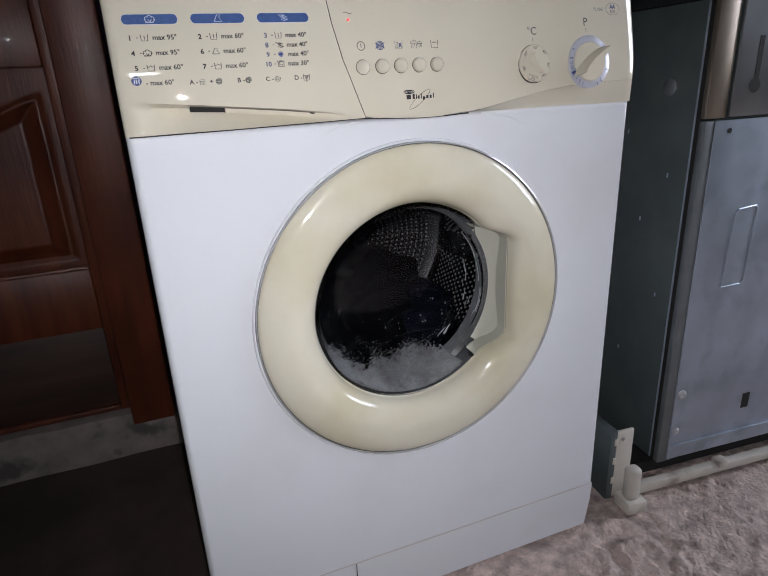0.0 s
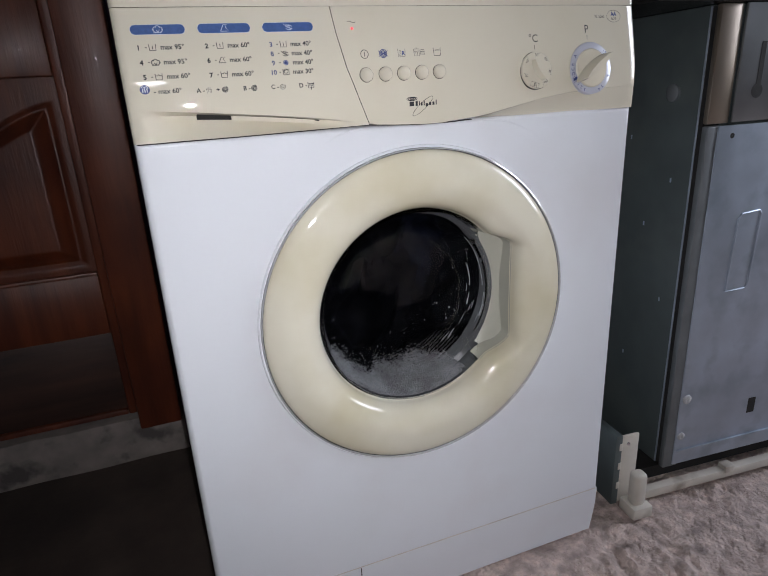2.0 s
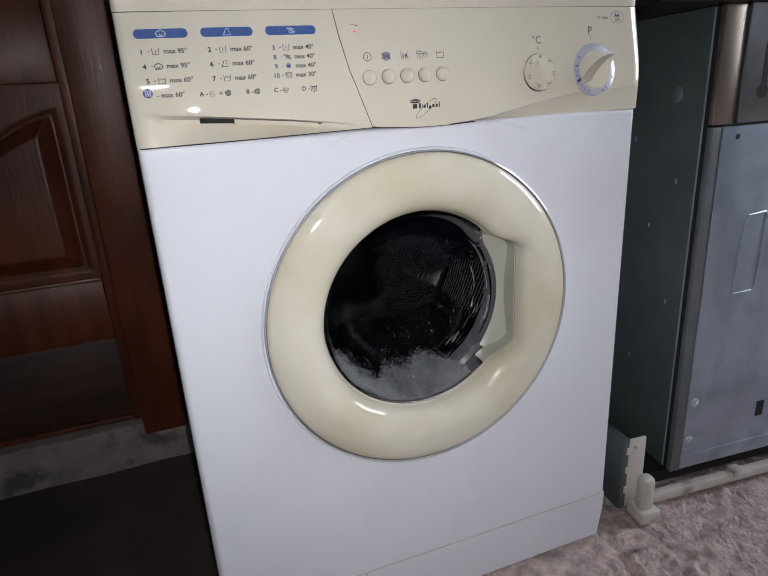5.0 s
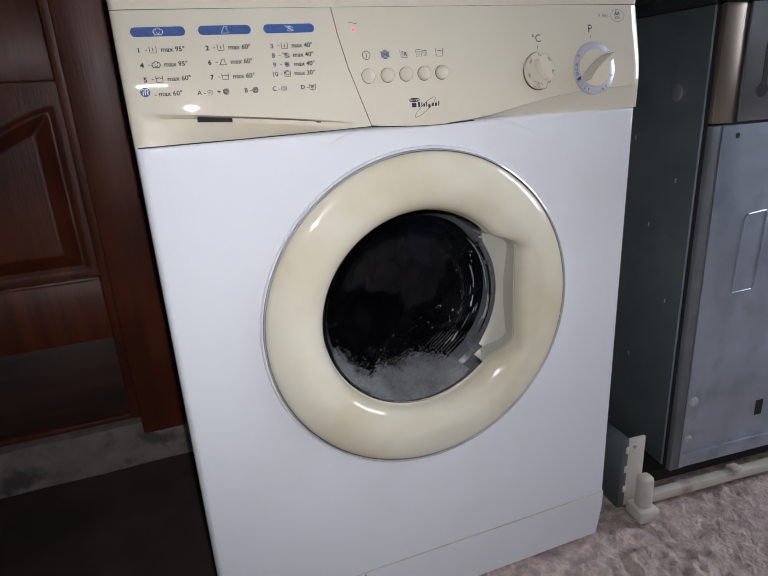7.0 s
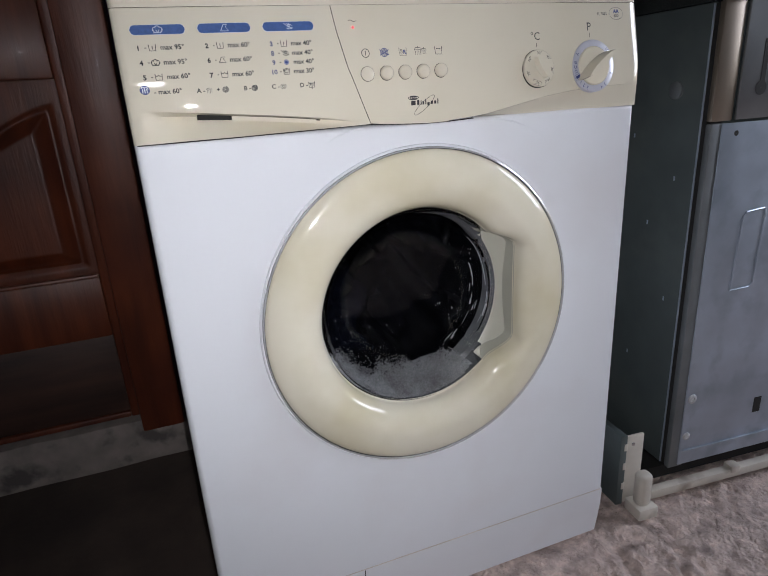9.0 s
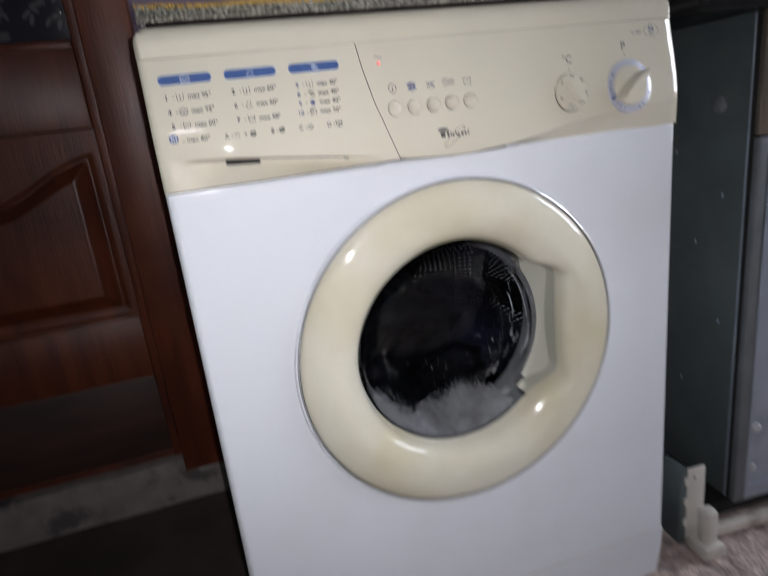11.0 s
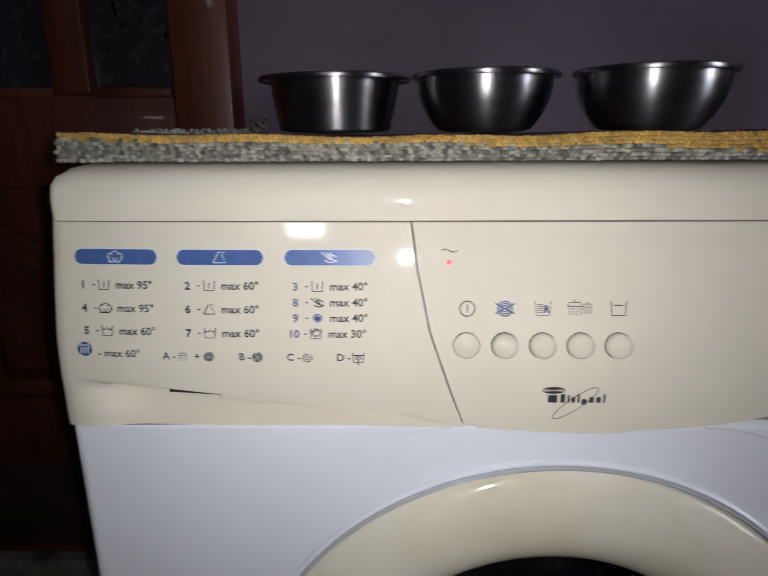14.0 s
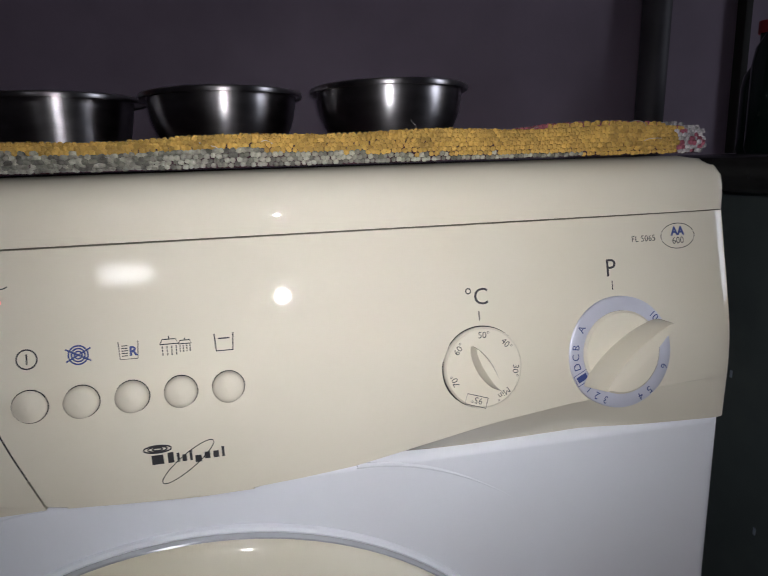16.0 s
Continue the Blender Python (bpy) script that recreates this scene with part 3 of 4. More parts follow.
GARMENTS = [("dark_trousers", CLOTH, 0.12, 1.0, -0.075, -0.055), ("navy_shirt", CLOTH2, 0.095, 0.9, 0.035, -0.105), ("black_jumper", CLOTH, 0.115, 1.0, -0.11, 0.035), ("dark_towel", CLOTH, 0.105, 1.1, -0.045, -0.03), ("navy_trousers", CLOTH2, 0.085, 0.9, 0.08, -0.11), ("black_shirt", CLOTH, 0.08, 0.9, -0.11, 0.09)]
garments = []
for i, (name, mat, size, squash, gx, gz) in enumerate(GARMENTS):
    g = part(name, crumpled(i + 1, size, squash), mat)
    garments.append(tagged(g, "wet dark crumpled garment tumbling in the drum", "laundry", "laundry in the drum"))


def suds_heap(name, a0, a1, crest, seed, count):
    """A crescent of small bubbles clinging to the lower curve of the glass."""
    rng = random.Random(int(seed))
    ball = bmesh.new()
    bmesh.ops.create_icosphere(ball, subdivisions=1, radius=1.0)
    shape_v, shape_f = [v.co.copy() for v in ball.verts], [[v.index for v in f.verts] for f in ball.faces]
    ball.free()
    verts, faces = [], []
    for _ in range(count):
        u = rng.betavariate(1.7, 1.7)
        a = radians(a0 + (a1 - a0) * u)
        inner = 0.126 - (0.126 - crest) * math.sin(math.pi * u) ** 0.6 * (1 + 0.4 * noise.noise(Vector((u * 3.5, seed, 0)))) - min(0.012, rng.expovariate(330))
        r = inner + (0.1285 - inner) * rng.uniform(0, 1) ** 0.7
        k = rng.choice((0.0004, 0.0005, 0.0006, 0.0008, 0.0011))
        at = Vector((r * math.cos(a), curve(BOWL, r) + 0.002 + k + rng.uniform(0, 0.0025), r * math.sin(a)))
        base = len(verts)
        verts.extend(at + v * k for v in shape_v)
        faces.extend([base + q for q in f] for f in shape_f)
    me = bpy.data.meshes.new(name)
    me.from_pydata(verts, [], faces)
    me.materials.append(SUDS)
    me.polygons.foreach_set("use_smooth", [True] * len(me.polygons))
    s = new(name, me)
    s.matrix_world = pose(DOOR[0], 0.0, DOOR[2])
    return tagged(s, "grey soapy foam and water at the drum mouth", "foam", "suds behind the glass")


BOWL = [(0.0, 0.111), (0.029, 0.110), (0.057, 0.107), (0.083, 0.098), (0.100, 0.084), (0.109, 0.064), (0.1175, 0.046), (0.1245, 0.030), (0.131, 0.018)]


def drops():
    rng = random.Random(9)
    bm = bmesh.new()
    # water drops, coloured pale so that they also stand for glints
    for _ in range(105):
        a = radians(rng.choice((rng.uniform(-170, -10), rng.uniform(-100, 60))))
        r = 0.112 * math.sqrt(rng.uniform(0.2, 1.0))
        k = rng.uniform(0.0003, 0.0008) * rng.choice((0.6, 0.8, 1.0, 1.4))
        made = bmesh.ops.create_icosphere(bm, subdivisions=1, radius=1.0)["verts"]
        bmesh.ops.transform(bm, matrix=Matrix.Translation((r * math.cos(a), curve(BOWL, r) + 0.0012, r * math.sin(a))) @ Matrix.Diagonal((k, 0.5 * k, k * rng.uniform(1, 2.2), 1)), verts=made)
    # pale arcs drawn in place of the rubber seal's reflections
    for _ in range(18):
        r, a, n = rng.uniform(0.103, 0.1165), rng.uniform(-58, 30), rng.randrange(3, 10)
        pts = []
        for k in range(n):
            q = r + 0.00015 * math.sin(k * 0.9 + a)
            e = radians(a + 2.2 * k)
            pts.append((q * math.cos(e), curve(BOWL, q) + 0.001, q * math.sin(e)))
        tube(pts, rng.choice((0.00025, 0.0004, 0.0006)), 5, bm)
    d = part("drops_and_glints", bm, PALE_GLINT)
    d.matrix_world = pose(DOOR[0], 0.0, DOOR[2])
    return tagged(d, "water drops and pale streaks standing for glints in the glass", "water drops", kind="stuff")


PALE_GLINT = material("pale_glint_gloss", (0.34, 0.35, 0.37), 0.08)
drops()
suds = [suds_heap("suds", -122, -55, 0.101, 1.0, 13000), suds_heap("suds", -158, -106, 0.113, 4.0, 3000), suds_heap("suds", -88, -54, 0.104, 7.0, 5000)]


# ---- panelled door on the left ----
PIPE = material("dark_pipe_paint", (0.055, 0.05, 0.06), 0.6, noise_scale=20, amount=0.2)
REDCAP = material("red_plastic", (0.30, 0.02, 0.03), 0.35)
BOTTLE = material("dark_green_glass", (0.008, 0.02, 0.016), 0.08)


def wooden_door():
    d = thing("panelled_door", (-0.80, 0.575, 0.10), "red-brown stained panelled wooden door with patterned glass, closed", "door")
    # places below are in the room; the thing's own place is taken off
    off = Matrix.Translation((0.80, -0.575, -0.10))

    def put(name, bm, mat, label="", parent=d, smooth=True):
        bmesh.ops.transform(bm, matrix=off, verts=bm.verts[:])
        return part(name, bm, mat, parent, label, smooth)

    put("stile", box(-0.425, -0.403, 0.572, 0.61, 0.10, 2.0, 0.004), WOOD)
    put("stile", box(-1.24, -1.14, 0.572, 0.61, 0.10, 2.0, 0.004), WOOD)
    put("stile", box(-0.60, -0.545, 0.570, 0.61, 0.90, 2.0, 0.004), WOOD)
    put("rail", box(-1.14, -0.425, 0.573, 0.61, 0.765, 0.90, 0.004), WOOD)
    put("rail", box(-1.14, -0.425, 0.573, 0.61, 0.285, 0.41, 0.004), WOOD)
    # the shade low on the door is put into this board's colour
    put("shaded_lower_board", box(-1.14, -0.425, 0.580, 0.61, 0.112, 0.2845, 0.003), SHADED_BOARD, "lower door board, coloured dark for the shade there")
    put("kick_edge", box(-1.14, -0.425, 0.574, 0.61, 0.10, 0.1115, 0.003), WOOD)
    put("rail", box(-1.14, -0.425, 0.573, 0.61, 1.9, 2.0, 0.004), WOOD)
    for x0, x1 in ((-0.545, -0.425), (-1.14, -0.60)):
        pane = put("glass_pane", box(x0, x1, 0.592, 0.597, 0.90, 1.90), PANE, "obscured glass with a leafy pattern")
        leaf = bmesh.new()
        rng = random.Random(int(-x0 * 100))
        for _ in range(70 if x1 > -0.5 else 200):
            x, z, a = rng.uniform(x0 + 0.01, x1 - 0.01), rng.uniform(0.91, 1.2), rng.uniform(0, 6.3)
            pts = []
            for k in range(8):
                e = 2 * math.pi * k / 8
                px, pz = 0.010 * math.cos(e), 0.0038 * math.sin(e)
                pts.append(leaf.verts.new((x + px * math.cos(a) - pz * math.sin(a), 0.5912, z + px * math.sin(a) + pz * math.cos(a))))
            leaf.faces.new(pts)
        put("leaf_pattern", leaf, FROST, "", pane, False)
        put("moulding", box(x0, x1, 0.568, 0.592, 0.895, 0.910, 0.004), WOOD)
    # raised field with a curved top in the lower panel
    for x0, x1 in ((-0.80, -0.425), (-1.14, -0.80)):
        cols = []
        cx, w = (x0 + x1) / 2, (x1 - x0) / 2
        for i in range(121):
            u = -1 + 2 * i / 120
            x = cx + w * u
            zt = 0.765
            arch = 0.640 + 0.070 * abs(math.sin(math.pi * 0.5 * u)) ** 1.5
            col = []
            for k in range(121):
                z = 0.41 + (zt - 0.41) * k / 120
                e = min((1 - abs(u)) * w - 0.03, z - 0.41 - 0.03, arch - z)
                y = 0.590 - 0.016 * max(0.0, min(1.0, e / 0.022)) + 0.005 * math.exp(-((e + 0.006) / 0.006) ** 2)
                col.append((x, y, z))
            cols.append(col)
        put("raised_panel", grid(cols), WOOD)
    put("bead", box(-1.14, -0.425, 0.567, 0.578, 0.407, 0.415, 0.003), WOOD)
    return d


# wood colour darkened to stand for shade near the floor
SHADED_BOARD = material("wood_dark_for_shade", (0.042, 0.019, 0.013), 0.6, noise_scale=7, amount=0.5, stretch=(0.6, 1, 4), bump=0.2, bump_scale=40)
PANE = material("dark_obscured_glass", (0.035, 0.035, 0.045), 0.08, bump=0.25, bump_scale=40)
FROST = material("etched_pattern", (0.05, 0.047, 0.056), 0.35)
wooden_door()
structure("door_frame", box(-0.403, -0.323, 0.515, WALL_Y + 0.065, 0.09, 2.05, 0.004), WOOD, "red-brown stained wooden door post", "door frame", True)
structure("door_head", box(-1.3, -0.403, 0.53, WALL_Y + 0.065, 2.0, 2.05, 0.004), WOOD, "red-brown stained wooden door head", "door frame", True)
structure("wall_behind_door", box(-1.3, -0.323, 0.645, WALL_Y + 0.12, -0.02, 2.05), DARK, "unlit space behind the door", "wall")


def sill_bm():
    xs = [-1.3 + 0.02 * i for i in range(50)]
    cols = []
    for x in xs:
        w = 0.004 * noise.noise(Vector((x * 14, 0, 0)))
        cols.append([(x, 0.556 + 0.004 * noise.noise(Vector((x * 9, 3, 0))), -0.01), (x, 0.556 + w, 0.04), (x, 0.557 + w, 0.083), (x, 0.563, 0.092 + w), (x, 0.64, 0.098)])
    return grid(cols)


structure("door_sill", sill_bm(), SILL, "whitewashed worn concrete door sill", "sill", True)


# ---- steel appliance on a stand at the right ----
def appliance():
    a = thing("steel_appliance", (0.467, 0.026, 0.055, 0, 0, -4.8), "bare galvanised steel kitchen appliance seen from its back", "appliance")
    body = part("casing", box(0.0, 0.58, 0.020, 0.55, 0.0, 0.750, 0.003), SIDE, a, "grey-green painted steel side")
    part("flange", box(0.0, 0.030, 0.0015, 0.013, 0.0, 0.588, 0.002), GALV2, a, "dull folded steel edge")
    part("flange", box(0.0, 0.037, 0.003, 0.013, 0.591, 0.750, 0.002), BRASSY, a, "brownish stainless corner sheet")
    part("bright_edge", box(-0.0008, 0.0012, 0.0205, 0.0232, 0.002, 0.748, 0.0004), GALV, a)
    for y, z in ((0.060, 0.50), (0.110, 0.42), (0.16, 0.56), (0.055, 0.30), (0.13, 0.17)):
        part("paint_chip", box(-0.0006, 0.0006, y, y + 0.0028, z, z + 0.007), GALV, a)
    lower = part("back_sheet", box(0.018, 0.58, -0.0005, 0.004, 0.004, 0.588, 0.0015), GALV, a, "bluish galvanised sheet")
    upper = part("top_sheet", box(0.040, 0.58, -0.0005, 0.004, 0.592, 0.750, 0.0015), STAINLESS, a, "dark stainless sheet with a keyhole slot")
    part("crease", box(0.022, 0.58, -0.0035, 0.0, 0.030, 0.034, 0.0012), GALV, lower)
    # pressed rectangle
    frame_pts = [(0.075, 0.325), (0.080, 0.445), (0.085, 0.452), (0.119, 0.455), (0.123, 0.449), (0.119, 0.333), (0.113, 0.326)]
    part("pressed_rectangle", tube([(x, -0.0008, z) for x, z in frame_pts], 0.0018, 6, closed=True), GALV, lower)
    for x, z, r in ((0.030, 0.135, 0.0085), (0.028, 0.062, 0.007)):
        s = part("screw", lathe([(r, 0.001), (r, -0.0012), (r * 0.75, -0.0025), (r * 0.45, -0.0025), (r * 0.4, -0.001), (0.0002, -0.001)], 24), SCREW, lower, "bright screw head")
        s.matrix_basis = pose(x, -0.001, z)
    h = part("hole", lathe([(0.004, -0.0008), (0.0002, -0.0008)], 20), DARK, lower)
    h.matrix_basis = pose(0.044, 0, 0.573)
    part("slot", box(0.168, 0.184, -0.001, 0.003, 0.078, 0.108), DARK, lower)
    key = box(0.0735, 0.0815, -0.001, 0.003, 0.635, 0.70, 0.0)
    lathe([(0.010, -0.001), (0.0003, -0.0011)], 24, (0.076, 0, 0.634), bm=key)
    part("keyhole_slot", key, DARK, upper)
    k = part("hinge_button", lathe([(0.013, 0.0), (0.013, -0.004), (0.010, -0.006), (0.0002, -0.006)], 32), GALV2, a)
    k.matrix_basis = pose(0.0, 0.075, 0.635, 0, 0, -90)
    part("fold_line", box(0.0010, 0.03, 0.0125, 0.0205, 0.004, 0.748), DARK, a)
    return a


appliance()


def stand():
    s = thing("appliance_stand", (0.395, 0.02, 0.0, 0, 0, -4.8), "white plastic and steel roller stand on the concrete floor", "stand")
    part("foot", box(-0.018, 0.020, -0.030, 0.010, 0.0, 0.022, 0.003), STAND, s, "square white plastic foot")
    part("post", box(-0.0120, 0.0125, -0.022, 0.002, 0.018, 0.083, 0.0085, 4), STAND, s, "rounded white plastic post")
    part("bracket", box(-0.0160, 0.018, 0.018, 0.024, 0.003, 0.138, 0.002), STAND, s, "white upright bracket")
    for z in (0.034, 0.074, 0.112):
        part("bracket_tooth", box(-0.0225, -0.0157, 0.0150, 0.0195, z, z + 0.014, 0.0015), STAND, s)
    part("bracket_screw", lathe([(0.0035, 0.0), (0.003, -0.0015), (0.0002, -0.0018)], 14, (-0.004, 0.018, 0.122)), CHROME, s)
    part("front_bar", box(0.020, 0.64, 0.000, 0.016, 0.010, 0.027, 0.002), STAND, s, "white front bar")
    part("side_rail", box(-0.030, -0.0165, 0.016, 0.50, 0.002, 0.142, 0.002), SIDE, s, "dark steel side rail")
    part("clip", box(0.20, 0.222, -0.002, 0.018, 0.020, 0.034, 0.003), STAND, s)
    part("bottom_plate", box(0.01, 0.64, 0.03, 0.50, 0.026, 0.050), DARK, s)
    return s


stand()
tagged(part("stone_worktop", box(0.345, 1.40, 0.02, WALL_Y - 0.002, 0.8055, 0.829, 0.003), STONE), "black polished stone worktop", "worktop")


# ---- against the wall ----
tagged(part("water_pipe", tube([(0.634, WALL_Y - 0.022, 0.829), (0.645, WALL_Y - 0.022, 1.4), (0.660, WALL_Y - 0.022, 2.49)], 0.021, 16), PIPE), "dark painted water pipe running up the wall", "pipe")


def bottle(x, y, r, h, mat, cap):
    b = thing("bottle", (x, y, 0.829), "dark green glass bottle on the black worktop", "bottle", "bottles on the worktop")
    part("body", lathe([(0.0005, 0.0), (r * 0.9, 0.0), (r, 0.006), (r, h * 0.52), (r * 0.9, h * 0.62), (r * 0.42, h * 0.74), (r * 0.36, h * 0.78), (r * 0.36, h * 0.97), (r * 0.42, h * 0.98), (r * 0.42, h), (0.0005, h)], 40, axis="z"), mat, b)
    part("cap", lathe([(r * 0.46, h * 0.93), (r * 0.48, h * 0.935), (r * 0.48, h + 0.004), (0.0005, h + 0.006)], 32, axis="z"), cap, b, "pale cap")
    return b


bottle(0.672, 0.36, 0.030, 0.205, BOTTLE, STAND)
bottle(0.730, 0.44, 0.028, 0.17, BOTTLE, REDCAP)
tagged(part("wooden_batten", box(0.795, 0.808, WALL_Y - 0.02, WALL_Y - 0.001, 0.8295, 1.9, 0.002), DARK), "dark wooden batten fixed to the wall", "batten")


# ---- bowls on the mat ----
def bowl(name, x, y, z, r, h, base, tall, lip, label):
    b = thing(name, (x, y, z), label, "bowl", "steel bowls on the mat")
    prof = [(0.0005, 0.0), (base * 0.8, 0.0), (base, 0.003)]
    for k in range(1, 15):
        t = k / 14
        prof.append((base + (r - lip - base) * (1 - (1 - t) ** tall), 0.003 + (h - 0.006) * t))
    rim = prof[-1][0]
    wall = prof + [(q - 0.0012, p + 0.001) for q, p in prof[::-1] if q > 0.002]
    part("body", lathe(wall, 96, axis="z"), STEEL, b)
    part("rim", lathe([(rim - 0.001, h - 0.003), (rim + 0.25 * lip, h - 0.0006), (r - 0.0025, h), (r - 0.0006, h - 0.0012), (r, h - 0.0034), (r - 0.0008, h - 0.0058), (r - 0.0022, h - 0.0062), (r - 0.0030, h - 0.0040), (rim + 0.2 * lip, h - 0.0042)], 96, axis="z", close=True), STEEL, b, "broad rolled rim")
    return b


bowl("steel_bowl", -0.177, 0.465, 0.8455, 0.096, 0.0665, 0.070, 1.3, 0.0150, "dull stainless steel bowl, steep sides, broad rim, on the mat")
bowl("steel_bowl", 0.007, 0.423, 0.8455, 0.0875, 0.0665, 0.055, 2.4, 0.0085, "rounded dull stainless steel bowl with a rolled rim on the mat")
bowl("steel_bowl", 0.186, 0.378, 0.8455, 0.086, 0.0665, 0.054, 2.4, 0.0070, "rounded dull stainless steel bowl with a rolled rim on the mat")


# ---- braided rag mat ----
def knot_mesh(name, mat, length, height, depth):
    bm = bmesh.new()
    bmesh.ops.create_icosphere(bm, subdivisions=2, radius=1.0)
    for v in bm.verts:
        k = 1 + 0.12 * noise.noise(v.co * 2.2 + Vector((length * 900, 0, 0)))
        q = Vector([math.copysign(abs(c) ** 0.7, c) for c in v.co])
        v.co = Vector((q.x * length * k, q.y * depth * k, q.z * height * k))
    me = bpy.data.meshes.new(name)
    bm.to_mesh(me)
    bm.free()
    me.materials.append(mat)
    me.polygons.foreach_set("use_smooth", [True] * len(me.polygons))
    return me


def rag_mat():
    m = thing("rag_mat", (0, 0.012, TOP + 0.0008), "thick braided rag mat, yellow, grey and pink, on the machine", "mat")
    rng = random.Random(4)

    def top(x):
        return 0.0140 + 0.0010 * math.sin(x * 17) + 0.0007 * math.sin(x * 61) + (0.002 * max(0, x - 0.10) / 0.19)

    cols = []
    for i in range(60):
        x = -0.286 + 0.568 * i / 59
        cols.append([(x, 0.006, 0.0005), (x, 0.0052, 0.005), (x, 0.008, top(x) - 0.005), (x, 0.03, top(x) - 0.003), (x, 0.505, top(x) - 0.003), (x, 0.508, 0.0005)])
    part("backing", grid(cols), YARN_M, m, "maroon woven middle")
    colours = {"y": YARN_Y, "g": YARN_G, "p": YARN_P, "w": YARN_W, "m": YARN_M}
    shapes = [(0.0014, 0.0015, 0.0013), (0.0012, 0.0016, 0.0012), (0.0015, 0.0014, 0.0013)]
    kinds = {c: [knot_mesh("knot", mat, a, c, b) for a, b, c in shapes] for c, mat in colours.items()}
    rest = {c: ([], []) for c in colours}
    ball = bmesh.new()
    bmesh.ops.create_icosphere(ball, subdivisions=2, radius=1.0)
    ball_v = [Vector([math.copysign(abs(c) ** 0.7, c) for c in v.co]) for v in ball.verts]
    ball_f = [[v.index for v in f.verts] for f in ball.faces]
    ball.free()

    def knot(kind, x, y, z, turn=(0, 0, 0), single=False):
        at = pose(x, y, z, *turn)
        if single:
            ob = new("knot", kinds[kind][rng.randrange(3)])
            ob.parent = m
            ob.matrix_basis = at
        else:
            s = shapes[rng.randrange(3)]
            at = at @ Matrix.Diagonal((s[0] * rng.uniform(0.9, 1.15) * (1.2 if kind == "g" else 1.0), s[2], s[1] * (0.85 if kind == "g" else 1.0), 1))
            verts, faces = rest[kind]
            base = len(verts)
            verts.extend(at @ v for v in ball_v)
            faces.extend([base + k for k in f] for f in ball_f)

    # front edge: rows of knots, grey below at one end giving way to yellow
    rows, n, count = 7, 220, 0
    grey = [(-0.29, 5.0), (-0.10, 4.8), (0.0, 4.2), (0.06, 2.8), (0.16, 1.1), (0.21, 0.0), (0.29, -0.5)]
    for row in range(rows):
        for i in range(n):
            x = -0.289 + 0.574 * (i + 0.5 * (row % 2)) / n
            z = 0.0018 + row * (top(x) - 0.0022) / (rows - 1)
            share = curve(grey, x) + 0.35 * math.sin(x * 40)
            kind = "y" if row > share - 0.3 + rng.uniform(-0.25, 0.25) else "g"
            if x > 0.268:
                kind = "w" if rng.random() < 0.7 else "p"
            y = 0.0042 + 0.0009 * abs(row - 2.0) + (0.0012 if row == rows - 1 else 0) + rng.uniform(-0.0006, 0.0006)
            single = x > 0.0 and count < 290
            count += single
            knot(kind, x + rng.uniform(-0.0004, 0.0004), y, z + rng.uniform(-0.0003, 0.0003), (rng.uniform(-15, 15), rng.uniform(-28, 28), rng.uniform(-12, 12)), single)
    # the top's first rows, then the maroon and pink middle
    for j in range(24):
        y = 0.0080 + 0.0029 * j
        for i in range(210):
            x = -0.287 + 0.570 * (i + 0.5 * (j % 2)) / 210 + rng.uniform(-0.001, 0.001)
            kind = "y" if j < 6 else ("p" if x > 0.215 - 0.003 * j or rng.random() < 0.06 else "m")
            if x > 0.272:
                kind = "w"
            high = 0.0035 if (x > 0.2 and j > 4) else 0.0
            knot(kind, x, y, top(x) - 0.001 + high + rng.uniform(-0.0006, 0.0006), (0, rng.uniform(-15, 15), rng.uniform(-25, 25)))
    # pale fringe along one end, curling up at the far corner
    for i in range(420):
        y = 0.10 + 0.40 * rng.random()
        curl = 0.022 * max(0.0, (y - 0.40) / 0.10) ** 2
        x = -0.287 + rng.uniform(-0.006, 0.012)
        kind = rng.choice("wwwgg") if y < 0.40 else rng.choice("wggym")
        knot(kind, x, y, top(x) - 0.004 + rng.uniform(0, 0.006) + curl * rng.uniform(0.2, 1), (rng.uniform(-60, 60), rng.uniform(-60, 60), rng.uniform(-90, 90)))
    for c, (verts, faces) in rest.items():
        me = bpy.data.meshes.new("braid")
        me.from_pydata(verts, [], faces)
        me.materials.append(colours[c])
        me.polygons.foreach_set("use_smooth", [True] * len(me.polygons))
        ob = new({"y": "yellow", "g": "grey", "p": "pink", "w": "white", "m": "maroon"}[c] + "_braid", me)
        ob.parent = m
        tagged(ob, kind="stuff")
    # frayed threads
    for _ in range(26):
        x = rng.uniform(-0.29, 0.29)
        p = Vector((x, rng.uniform(0.001, 0.02), top(x) + rng.uniform(-0.008, 0.0015)))
        pts = [p]
        d = Vector((rng.uniform(-1, 1), rng.uniform(-1, 0.2), rng.uniform(-0.2, 0.8))).normalized()
        for k in range(4):
            d = (d + Vector((rng.uniform(-0.5, 0.5), rng.uniform(-0.5, 0.5), rng.uniform(-0.5, 0.2)))).normalized()
            pts.append(pts[-1] + d * 0.0022)
        part("loose_thread", tube(pts, 0.00018, 4), YARN_W, m)
    return m


rag_mat()


